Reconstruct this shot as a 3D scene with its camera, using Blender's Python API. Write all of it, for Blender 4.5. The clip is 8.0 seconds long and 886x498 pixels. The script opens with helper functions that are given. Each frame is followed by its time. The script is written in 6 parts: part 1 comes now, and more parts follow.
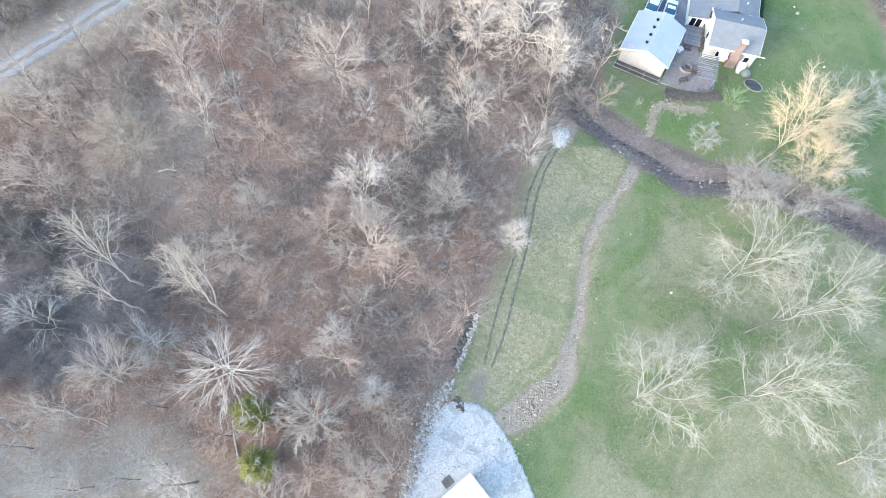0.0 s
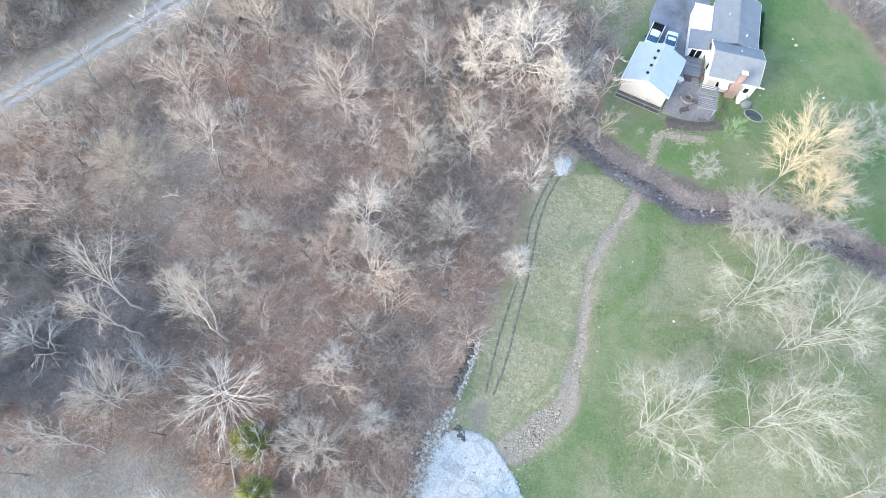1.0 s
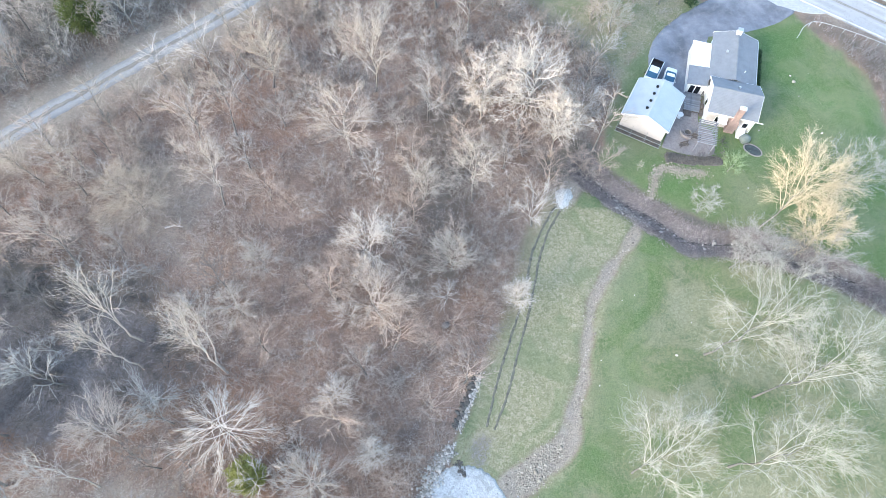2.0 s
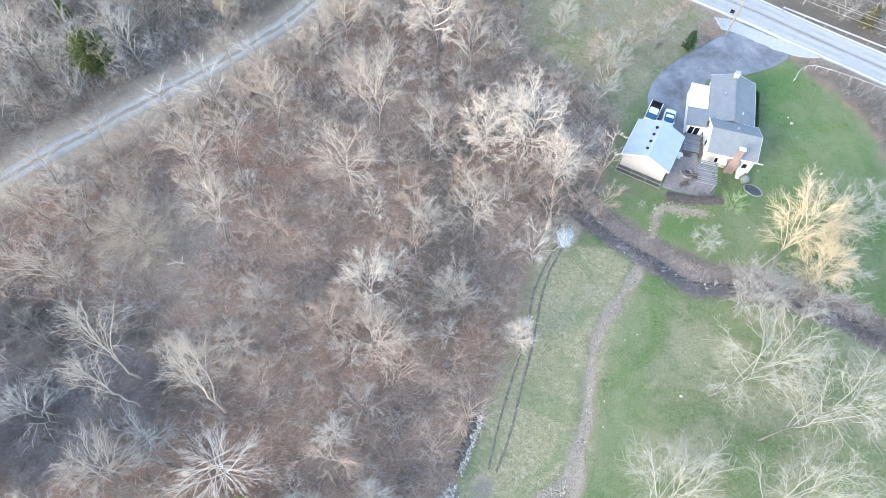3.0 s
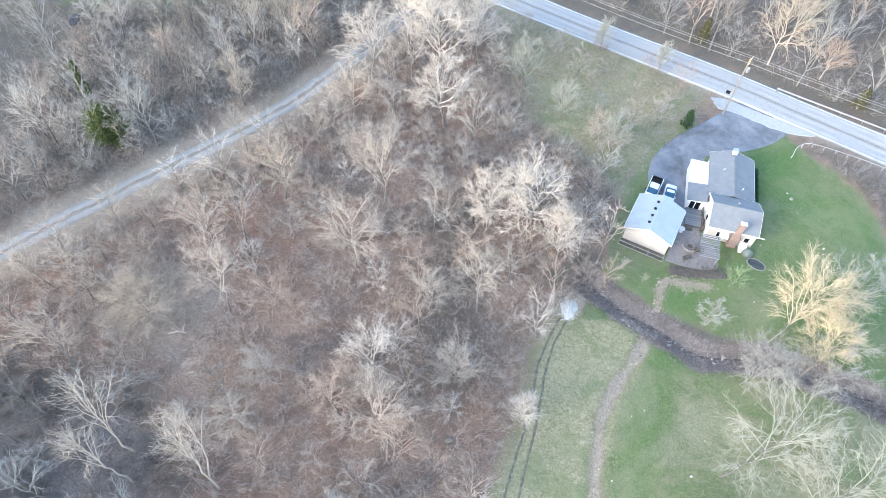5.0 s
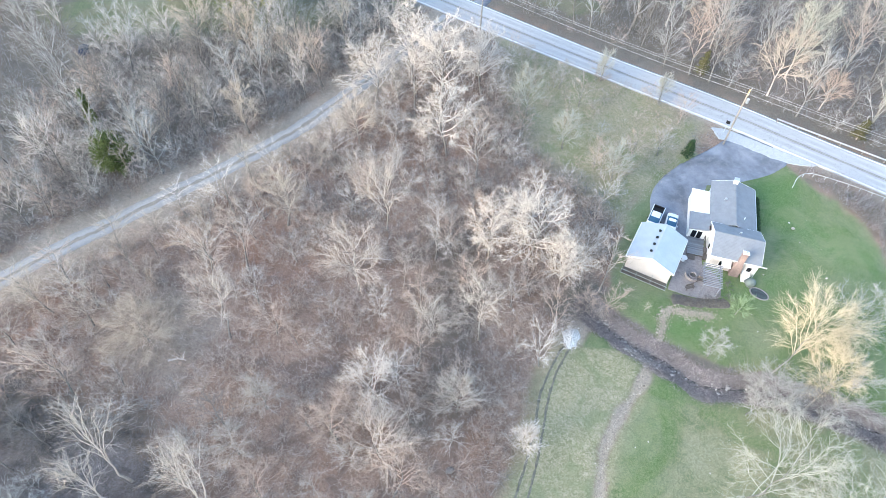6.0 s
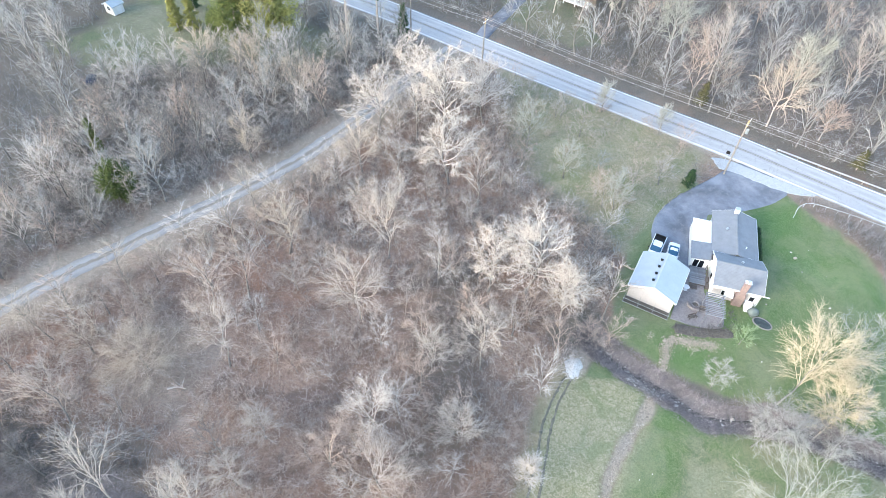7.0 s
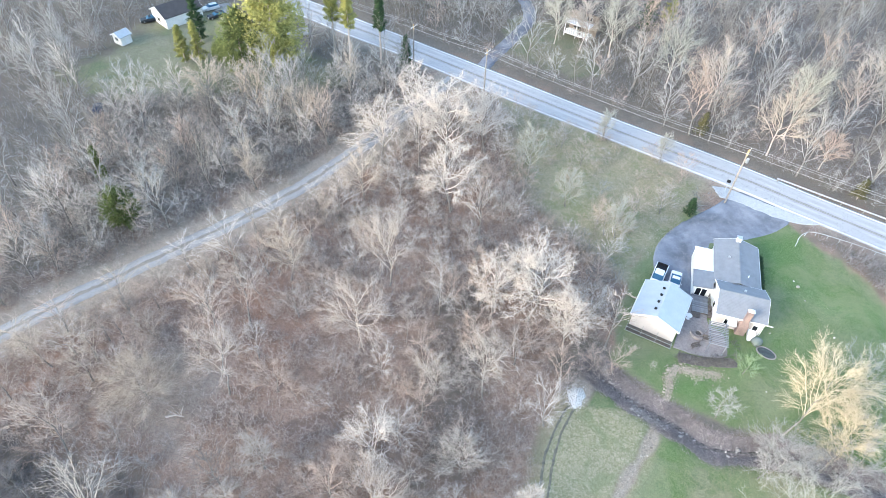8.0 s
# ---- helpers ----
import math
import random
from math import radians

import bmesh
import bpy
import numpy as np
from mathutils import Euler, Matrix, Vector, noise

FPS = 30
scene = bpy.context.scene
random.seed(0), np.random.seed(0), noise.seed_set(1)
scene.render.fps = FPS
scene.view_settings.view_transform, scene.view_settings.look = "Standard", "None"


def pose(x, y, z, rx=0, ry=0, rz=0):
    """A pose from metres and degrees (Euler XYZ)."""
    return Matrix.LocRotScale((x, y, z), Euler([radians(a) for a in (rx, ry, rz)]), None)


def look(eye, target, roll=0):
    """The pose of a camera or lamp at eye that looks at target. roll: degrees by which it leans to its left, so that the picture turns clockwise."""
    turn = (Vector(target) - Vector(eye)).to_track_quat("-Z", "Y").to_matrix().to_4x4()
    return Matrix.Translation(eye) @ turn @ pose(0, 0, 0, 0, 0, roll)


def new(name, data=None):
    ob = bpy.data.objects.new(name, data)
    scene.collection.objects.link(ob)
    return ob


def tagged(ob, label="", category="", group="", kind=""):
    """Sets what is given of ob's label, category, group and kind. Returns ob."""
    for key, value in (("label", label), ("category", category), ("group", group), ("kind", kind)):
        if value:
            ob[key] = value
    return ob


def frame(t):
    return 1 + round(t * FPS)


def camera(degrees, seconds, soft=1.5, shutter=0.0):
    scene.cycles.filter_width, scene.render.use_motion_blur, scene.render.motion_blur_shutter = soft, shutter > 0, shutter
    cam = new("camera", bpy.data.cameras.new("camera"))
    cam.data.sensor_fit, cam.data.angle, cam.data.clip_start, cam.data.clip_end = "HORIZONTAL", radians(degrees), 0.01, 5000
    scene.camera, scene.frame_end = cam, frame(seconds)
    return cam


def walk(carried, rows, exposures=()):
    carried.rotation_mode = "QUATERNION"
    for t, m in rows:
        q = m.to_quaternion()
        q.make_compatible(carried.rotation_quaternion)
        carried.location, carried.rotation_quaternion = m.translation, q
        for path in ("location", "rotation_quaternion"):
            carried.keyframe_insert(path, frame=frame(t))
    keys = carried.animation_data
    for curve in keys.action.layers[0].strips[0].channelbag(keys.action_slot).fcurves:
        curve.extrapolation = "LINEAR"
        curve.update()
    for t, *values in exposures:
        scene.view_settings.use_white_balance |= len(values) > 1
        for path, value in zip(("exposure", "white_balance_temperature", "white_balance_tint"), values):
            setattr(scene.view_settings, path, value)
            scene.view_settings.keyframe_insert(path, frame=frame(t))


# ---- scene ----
# A drone hangs 75 m over a wooded lot and tilts its lens up from the lawn to the road.
EYE = (0.0, 0.0, 75.0)
TURNS = [
    (0.0, 21.097, -1.505, 0.895), (0.5, 22.216, -1.495, 1.118), (1.0, 23.549, -1.488, 1.310),
    (2.5, 28.147, -1.495, 1.790), (3.0, 29.963, -1.491, 1.951), (3.5, 31.753, -1.490, 2.090),
    (4.0, 33.543, -1.507, 2.271), (4.5, 35.104, -1.523, 2.427), (6.0, 39.018, -1.549, 2.891),
    (6.5, 40.317, -1.571, 3.039), (7.0, 41.609, -1.575, 3.154), (7.5, 42.887, -1.579, 3.290), (8.0, 44.140, -1.576, 3.385)]
cam = camera(70.7, 8.0, soft=0.7)
walk(cam, [(t, pose(*EYE, rx, ry, rz)) for t, rx, ry, rz in TURNS], exposures=[(0.0, 2.37, 6550, 6.5), (8.0, 2.37, 6550, 6.5)])

# ---- light: a pale evening sky, with a weak, low, hazy sun ----
SUN_UP, SUN_FROM = 20.0, 236.0   # elevation, compass bearing clockwise from +y
world = bpy.data.worlds.new("world")
scene.world = world
world.use_nodes = True
wn = world.node_tree
sky = wn.nodes.new("ShaderNodeTexSky")
sky.sky_type = "NISHITA"
sky.sun_disc = False
sky.sun_elevation = radians(SUN_UP)
sky.sun_rotation = radians(SUN_FROM)
sky.air_density, sky.dust_density, sky.ozone_density = 1.0, 1.0, 1.0
wn.links.new(sky.outputs[0], wn.nodes["Background"].inputs[0])
wn.nodes["Background"].inputs[1].default_value = 0.15
sun = new("sun", bpy.data.lights.new("sun", "SUN"))
sun.data.energy = 0.7
sun.data.angle = radians(28)
sun.data.color = (1.0, 0.94, 0.87)
a = radians(SUN_FROM)
sun.matrix_world = look((200 * math.sin(a), 200 * math.cos(a), 200 * math.tan(radians(SUN_UP))), (0, 0, 0))


# ---- materials ----
class Mat:
    """A small node builder round one Principled material."""

    def __init__(self, name, rough=0.8, metal=0.0):
        self.m = bpy.data.materials.new(name)
        self.m.use_nodes = True
        self.t = self.m.node_tree
        self.b = self.t.nodes["Principled BSDF"]
        self.b.inputs["Roughness"].default_value = rough
        self.b.inputs["Metallic"].default_value = metal
        self.b.inputs["Specular IOR Level"].default_value = 0.3

    def node(self, kind, **inputs):
        n = self.t.nodes.new(kind)
        for k, v in inputs.items():
            key = int(k[1:]) if k[0] == "i" and k[1:].isdigit() else k
            if isinstance(v, bpy.types.NodeSocket):
                self.t.links.new(v, n.inputs[key])
            else:
                n.inputs[key].default_value = v
        return n

    def coords(self, obj=False):
        return self.t.nodes.new("ShaderNodeTexCoord").outputs["Object"] if obj else self.t.nodes.new("ShaderNodeNewGeometry").outputs["Position"]

    def noise(self, scale, detail=4, rough=0.6, obj=False, vec=None, warp=0.0):
        return self.node("ShaderNodeTexNoise", Vector=vec or self.coords(obj), Scale=scale, Detail=detail, Roughness=rough, Distortion=warp).outputs["Fac"]

    def ramp(self, fac, *stops):
        n = self.node("ShaderNodeValToRGB", Fac=fac)
        e = n.color_ramp.elements
        while len(e) < len(stops):
            e.new(0.5)
        for el, (p, c) in zip(e, stops):
            el.position = p
            el.color = (*c, 1) if len(c) == 3 else c
        return n.outputs["Color"]

    def grey(self, fac, lo, hi):
        return self.node("ShaderNodeMapRange", i0=fac, i1=lo, i2=hi).outputs[0]

    def math(self, op, a, b=0.0):
        n = self.node("ShaderNodeMath", i0=a, i1=b)
        n.operation = op
        return n.outputs[0]

    def mix(self, fac, a, b, blend="MIX"):
        n = self.t.nodes.new("ShaderNodeMix")
        n.data_type, n.blend_type = "RGBA", blend
        for i, v in ((0, fac), (6, a), (7, b)):
            if isinstance(v, bpy.types.NodeSocket):
                self.t.links.new(v, n.inputs[i])
            else:
                n.inputs[i].default_value = (*v, 1) if isinstance(v, tuple) and len(v) == 3 else v
        return n.outputs[2]

    def attr(self, name):
        n = self.t.nodes.new("ShaderNodeAttribute")
        n.attribute_name = name
        return n.outputs["Fac"]

    def rnd(self):
        return self.t.nodes.new("ShaderNodeObjectInfo").outputs["Random"]

    def island(self):
        return self.t.nodes.new("ShaderNodeNewGeometry").outputs["Random Per Island"]

    def color(self, c):
        if isinstance(c, bpy.types.NodeSocket):
            self.t.links.new(c, self.b.inputs["Base Color"])
        else:
            self.b.inputs["Base Color"].default_value = (*c, 1)
        return self

    def bump(self, fac, dist=0.02, strength=0.6):
        n = self.node("ShaderNodeBump", Height=fac, Distance=dist, Strength=strength)
        self.t.links.new(n.outputs[0], self.b.inputs["Normal"])
        return self


def plain(name, c, rough=0.6, metal=0.0, vary=0.18, scale=3.0, grain=40.0, bump=0.004):
    """A surface of one colour with stains, grain and a fine relief."""
    m = Mat(name, rough, metal)
    big = m.grey(m.noise(scale, 4, obj=True), 0.3, 0.7)
    fine = m.noise(grain, 3, obj=True)
    dark = tuple(v * (1 - 1.6 * vary) for v in c)
    lite = tuple(min(1, v * (1 + vary)) for v in c)
    col = m.mix(big, dark, lite)
    col = m.mix(0.35, col, m.mix(fine, dark, lite))
    m.color(col)
    if bump:
        m.bump(fine, bump)
    return m.m


def ground_material():
    m = Mat("ground_cover", 0.95)
    n_big, n_mid = m.noise(0.045, 5), m.noise(0.35, 5)
    n_fine, n_grain = m.noise(2.2, 5, 0.7, warp=1.5), m.noise(9.0, 4, 0.75, warp=1.0)
    n_speck = m.noise(3.1, 4, 0.8, warp=2.5)
    n_wide = m.noise(0.16, 3, 0.6, warp=1.0)
    litter = m.ramp(n_mid, (0.30, (0.250, 0.172, 0.129)), (0.52, (0.353, 0.241, 0.184)), (0.70, (0.435, 0.313, 0.242)))
    rust = m.ramp(n_fine, (0.35, (0.271, 0.140, 0.093)), (0.65, (0.442, 0.255, 0.173)))
    litter = m.mix(m.grey(n_big, 0.50, 0.64), litter, rust)
    litter = m.mix(m.math("MULTIPLY", m.grey(n_speck, 0.48, 0.56), 0.85), litter, (0.091, 0.062, 0.048))
    litter = m.mix(m.math("MULTIPLY", m.grey(n_grain, 0.47, 0.60), 0.55), litter, m.mix(n_fine, (0.344, 0.244, 0.188), (0.558, 0.420, 0.332)))
    grass = m.ramp(n_mid, (0.30, (0.084, 0.116, 0.052)), (0.50, (0.132, 0.155, 0.080)), (0.66, (0.21, 0.203, 0.120)))
    grass = m.mix(m.math("MULTIPLY", m.grey(n_fine, 0.46, 0.58), 0.7), grass, (0.26, 0.245, 0.14))
    grass = m.mix(m.grey(n_big, 0.44, 0.64), grass, m.ramp(n_fine, (0.3, (0.165, 0.175, 0.100)), (0.7, (0.29, 0.262, 0.172))))
    n_patch = m.noise(0.085, 4, 0.6, warp=1.2)
    grass = m.mix(m.math("MULTIPLY", m.grey(n_patch, 0.49, 0.39), 0.5), grass, m.ramp(n_speck, (0.42, (0.060, 0.120, 0.030)), (0.6, (0.165, 0.225, 0.090))))
    grass = m.mix(m.math("MULTIPLY", m.grey(n_patch, 0.47, 0.60), 0.75), grass, m.ramp(n_fine, (0.35, (0.20, 0.20, 0.12)), (0.65, (0.33, 0.31, 0.215))))
    grass = m.mix(m.math("MULTIPLY", m.grey(n_grain, 0.44, 0.60), 0.32), grass, m.mix(m.grey(n_speck, 0.45, 0.55), (0.055, 0.088, 0.040), (0.27, 0.285, 0.17)))
    litter = m.mix(m.math("MULTIPLY", m.grey(n_wide, 0.50, 0.62), 0.55), litter, m.mix(n_speck, (0.09, 0.066, 0.058), (0.17, 0.13, 0.112)))
    lush = m.ramp(n_speck, (0.42, (0.050, 0.112, 0.028)), (0.51, (0.098, 0.182, 0.052)), (0.60, (0.17, 0.24, 0.10)))
    lush = m.mix(m.math("MULTIPLY", m.grey(n_wide, 0.44, 0.60), 0.75), lush, m.mix(n_speck, (0.11, 0.16, 0.055), (0.22, 0.25, 0.12)))
    worn = m.ramp(n_fine, (0.36, (0.215, 0.205, 0.11)), (0.5, (0.325, 0.288, 0.178)), (0.64, (0.44, 0.375, 0.27)))
    worn = m.mix(m.math("MULTIPLY", m.grey(n_speck, 0.50, 0.58), 0.35), worn, (0.16, 0.155, 0.10))
    worn = m.mix(m.math("MULTIPLY", m.grey(n_wide, 0.50, 0.40), 0.55), worn, m.mix(n_fine, (0.12, 0.165, 0.065), (0.22, 0.24, 0.12)))
    dry = m.ramp(n_fine, (0.28, (0.23, 0.19, 0.152)), (0.5, (0.36, 0.30, 0.245)), (0.75, (0.48, 0.41, 0.345)))
    dry = m.mix(m.math("MULTIPLY", m.grey(n_mid, 0.52, 0.72), 0.35), dry, (0.27, 0.255, 0.185))
    dry = m.mix(m.math("MULTIPLY", m.grey(n_speck, 0.49, 0.58), 0.5), dry, (0.155, 0.128, 0.105))
    mud_and_shade = m.ramp(n_fine, (0.3, (0.115, 0.097, 0.092)), (0.55, (0.215, 0.185, 0.174)), (0.68, (0.33, 0.29, 0.268)))
    jag = m.math("MULTIPLY", m.math("SUBTRACT", n_fine, 0.5), 0.9)

    def mask(name, w=0.12):
        return m.grey(m.math("ADD", m.attr(name), jag), 0.5 - w, 0.5 + w)
    # Grey floor tone, also painted where dense wood keeps the floor in shade.
    grey_and_shade = m.ramp(n_speck, (0.38, (0.075, 0.070, 0.061)), (0.52, (0.14, 0.131, 0.112)), (0.64, (0.23, 0.215, 0.185)))
    col = m.mix(mask("grey_and_shade", 0.45), litter, grey_and_shade)
    col = m.mix(mask("dry", 0.3), col, dry)
    col = m.mix(mask("lawn", 0.25), col, grass)
    col = m.mix(mask("lush", 0.4), col, lush)
    col = m.mix(mask("worn", 0.45), col, worn)
    col = m.mix(mask("mud_and_shade"), col, mud_and_shade)
    m.color(col)
    m.bump(m.math("ADD", n_fine, m.math("MULTIPLY", n_grain, 0.5)), 0.10, 0.8)
    return m.m


def gravel_material(name, dark, mid, lite, scale=6.0):
    m = Mat(name, 0.9)
    f, c = m.noise(scale, 5, 0.75), m.noise(0.5, 4)
    v = m.node("ShaderNodeTexVoronoi", Vector=m.coords(), Scale=scale * 2.2).outputs["Distance"]
    col = m.ramp(f, (0.3, dark), (0.5, mid), (0.72, lite))
    col = m.mix(m.grey(c, 0.52, 0.75), col, m.mix(f, dark, mid))
    m.color(m.mix(m.math("MULTIPLY", v, 0.5), col, lite))
    m.bump(v, 0.03)
    return m.m


def bark(name, dark, lite, tint):
    """Bark that differs from tree to tree by the object's own random number."""
    m = Mat(name, 0.9)
    n = m.noise(1.3, 4, obj=True)
    col = m.mix(m.grey(n, 0.3, 0.7), dark, lite)
    col = m.mix(m.math("MULTIPLY", m.rnd(), 0.75), col, tint)
    m.color(m.mix(m.math("MULTIPLY", m.island(), 0.35), col, dark))
    m.bump(m.noise(14, 3, obj=True), 0.01)
    return m.m


GROUND = ground_material()


def pad_material():
    """Crushed pale stone with grey, muddy and washed patches."""
    m = Mat("pale_gravel", 0.9)
    f, wash = m.noise(5, 5, 0.75), m.noise(0.55, 5, 0.7, warp=1.2)
    col = m.ramp(f, (0.3, (0.28, 0.273, 0.265)), (0.5, (0.48, 0.47, 0.458)), (0.7, (0.70, 0.688, 0.672)))
    col = m.mix(m.math("MULTIPLY", m.grey(wash, 0.47, 0.60), 0.8), col, m.mix(f, (0.18, 0.168, 0.155), (0.40, 0.385, 0.365)))
    v = m.node("ShaderNodeTexVoronoi", Vector=m.coords(), Scale=9.0).outputs["Distance"]
    m.color(m.mix(m.math("MULTIPLY", v, 0.25), col, (0.72, 0.71, 0.695)))
    m.bump(m.math("ADD", v, f), 0.05)
    return m.m


GRAVEL = pad_material()
GRAVEL_OLD = gravel_material("grey_gravel", (0.22, 0.215, 0.21), (0.33, 0.32, 0.315), (0.45, 0.435, 0.42))


def road_material():
    """Bleached asphalt: paler where the wheels run, darker between them and along patched cracks."""
    m = Mat("bleached_asphalt", 0.9)
    d = m.math("ABSOLUTE", m.attr("across"))
    wheel = m.math("ABSOLUTE", m.math("SUBTRACT", m.math("ABSOLUTE", m.math("SUBTRACT", d, 1.9)), 0.85))
    wheel = m.grey(m.math("ADD", wheel, m.math("MULTIPLY", m.noise(0.25, 4), 0.5)), 0.2, 0.85)
    col = m.mix(wheel, (0.52, 0.515, 0.515), (0.39, 0.388, 0.395))
    col = m.mix(m.grey(m.noise(0.14, 4, warp=1.0), 0.42, 0.62), col, (0.44, 0.437, 0.44))
    crack = m.math("MULTIPLY", m.grey(m.math("ABSOLUTE", m.math("SUBTRACT", m.noise(0.35, 3, warp=2.0), 0.5)), 0.012, 0.0), 0.5)
    col = m.mix(crack, col, (0.16, 0.16, 0.17))
    fine = m.noise(9, 4, 0.75)
    m.color(m.mix(m.math("MULTIPLY", m.grey(fine, 0.35, 0.65), 0.22), col, (0.24, 0.24, 0.25)))
    m.bump(fine, 0.01)
    return m.m


def driveway_material():
    """Blue-grey asphalt with washed-out and dark patches."""
    m = Mat("driveway_asphalt", 0.85)
    col = m.ramp(m.noise(0.22, 5, 0.6, warp=0.3), (0.34, (0.135, 0.142, 0.165)), (0.5, (0.215, 0.227, 0.262)), (0.66, (0.32, 0.332, 0.365)))
    col = m.mix(m.math("MULTIPLY", m.grey(m.noise(0.9, 5, 0.7, warp=0.4), 0.48, 0.68), 0.45), col, (0.31, 0.315, 0.335))
    fine = m.noise(8, 4, 0.75)
    m.color(m.mix(m.math("MULTIPLY", m.grey(fine, 0.35, 0.65), 0.3), col, (0.11, 0.115, 0.13)))
    m.bump(fine, 0.01)
    return m.m


ASPHALT_ROAD, ASPHALT = road_material(), driveway_material()
BARK_GREY = bark("grey_bark", (0.33, 0.285, 0.25), (0.61, 0.545, 0.485), (0.55, 0.455, 0.39))
BARK_TAN = bark("tan_twig_bark", (0.38, 0.31, 0.245), (0.60, 0.50, 0.41), (0.56, 0.48, 0.40))
BARK_COOL = bark("cool_grey_bark", (0.27, 0.262, 0.25), (0.52, 0.505, 0.48), (0.46, 0.43, 0.40))
BARK_MID = bark("grey_trunk_bark", (0.16, 0.145, 0.13), (0.33, 0.305, 0.275), (0.28, 0.25, 0.22))
BARK_DARK = bark("dark_trunk_bark", (0.10, 0.092, 0.088), (0.21, 0.195, 0.185), (0.18, 0.165, 0.155))
BARK_PALE = bark("pale_bark", (0.42, 0.37, 0.33), (0.74, 0.67, 0.605), (0.67, 0.59, 0.525))
BARK_RUST = bark("reddish_twig_bark", (0.36, 0.265, 0.215), (0.60, 0.465, 0.38), (0.57, 0.465, 0.39))
BARK_GOLD = bark("golden_twig_bark", (0.48, 0.395, 0.27), (0.80, 0.69, 0.50), (0.74, 0.62, 0.44))
BARK_GREEN = bark("budding_green_twigs", (0.15, 0.24, 0.09), (0.36, 0.46, 0.24), (0.42, 0.47, 0.32))
BARK_OLIVE = bark("beige_grey_bark", (0.29, 0.285, 0.245), (0.54, 0.52, 0.44), (0.50, 0.47, 0.40))


# ---- helpers for the things ----
def mesh_np(name, verts, quads, tris, material):
    """A mesh from arrays: verts (n, 3), quads (q, 4), tris (t, 3)."""
    me = bpy.data.meshes.new(name)
    nq, nt = len(quads), len(tris)
    me.vertices.add(len(verts))
    me.vertices.foreach_set("co", np.asarray(verts, np.float32).ravel())
    loops = np.concatenate([np.asarray(quads, np.int32).ravel(), np.asarray(tris, np.int32).ravel()]).astype(np.int32)
    me.loops.add(len(loops))
    me.loops.foreach_set("vertex_index", loops)
    me.polygons.add(nq + nt)
    starts = np.concatenate([np.arange(nq) * 4, nq * 4 + np.arange(nt) * 3]).astype(np.int32)
    me.polygons.foreach_set("loop_start", starts)
    me.update(calc_edges=True)
    me.materials.append(material)
    return me


def part(name, bm, material, parent=None, label="", smooth=False):
    """Links a bmesh as one mesh object under a thing or a part."""
    me = bpy.data.meshes.new(name)
    bm.to_mesh(me)
    bm.free()
    me.materials.append(material)
    if smooth:
        me.polygons.foreach_set("use_smooth", [True] * len(me.polygons))
    ob = new(name, me)
    ob.parent = parent
    if label:
        tagged(ob, label)
    return ob


def empty(name, m, label, category, group="", kind=""):
    ob = new(name)
    ob.matrix_basis = m
    return tagged(ob, label, category, group, kind)


def box(x0, y0, z0, x1, y1, z1, bevel=0.0, bm=None):
    """A box between two corners, with chamfered edges; added to bm if given."""
    bm = bm or bmesh.new()
    made = bmesh.ops.create_cube(bm, size=1.0)["verts"]
    for v in made:
        v.co = Vector(((x0 + x1) / 2 + v.co.x * (x1 - x0), (y0 + y1) / 2 + v.co.y * (y1 - y0), (z0 + z1) / 2 + v.co.z * (z1 - z0)))
    if bevel:
        edges = {e for v in made for e in v.link_edges}
        bmesh.ops.bevel(bm, geom=list(edges), offset=bevel, segments=1, affect="EDGES")
    return bm


def tube_bm(pts, radii, sides=8, bm=None):
    """A closed tube through points."""
    bm = bm or bmesh.new()
    pts = [Vector(p) for p in pts]
    if not isinstance(radii, (list, tuple)):
        radii = [radii] * len(pts)
    rings = []
    for i, p in enumerate(pts):
        d = (pts[min(i + 1, len(pts) - 1)] - pts[max(i - 1, 0)]).normalized()
        u = d.cross(Vector((0, 0, 1)) if abs(d.z) < 0.9 else Vector((1, 0, 0))).normalized()
        w = d.cross(u)
        rings.append([bm.verts.new(p + (u * math.cos(k * math.tau / sides) + w * math.sin(k * math.tau / sides)) * radii[i]) for k in range(sides)])
    for a, b in zip(rings, rings[1:]):
        for k in range(sides):
            bm.faces.new((a[k], a[(k + 1) % sides], b[(k + 1) % sides], b[k]))
    bm.faces.new(rings[0][::-1])
    bm.faces.new(rings[-1])
    return bm


def prism(outline, axis, lo, hi, bm=None):
    """An outline of (u, z) swept along 'x' or 'y' between lo and hi, or of (x, y) along 'z'."""
    bm = bm or bmesh.new()

    def at(p, s):
        return {"x": (s, p[0], p[1]), "y": (p[0], s, p[1]), "z": (p[0], p[1], s)}[axis]
    a = [bm.verts.new(at(p, lo)) for p in outline]
    b = [bm.verts.new(at(p, hi)) for p in outline]
    n = len(outline)
    for k in range(n):
        bm.faces.new((a[k], a[(k + 1) % n], b[(k + 1) % n], b[k]))
    bm.faces.new(a[::-1])
    bm.faces.new(b)
    bmesh.ops.recalc_face_normals(bm, faces=bm.faces)
    return bm


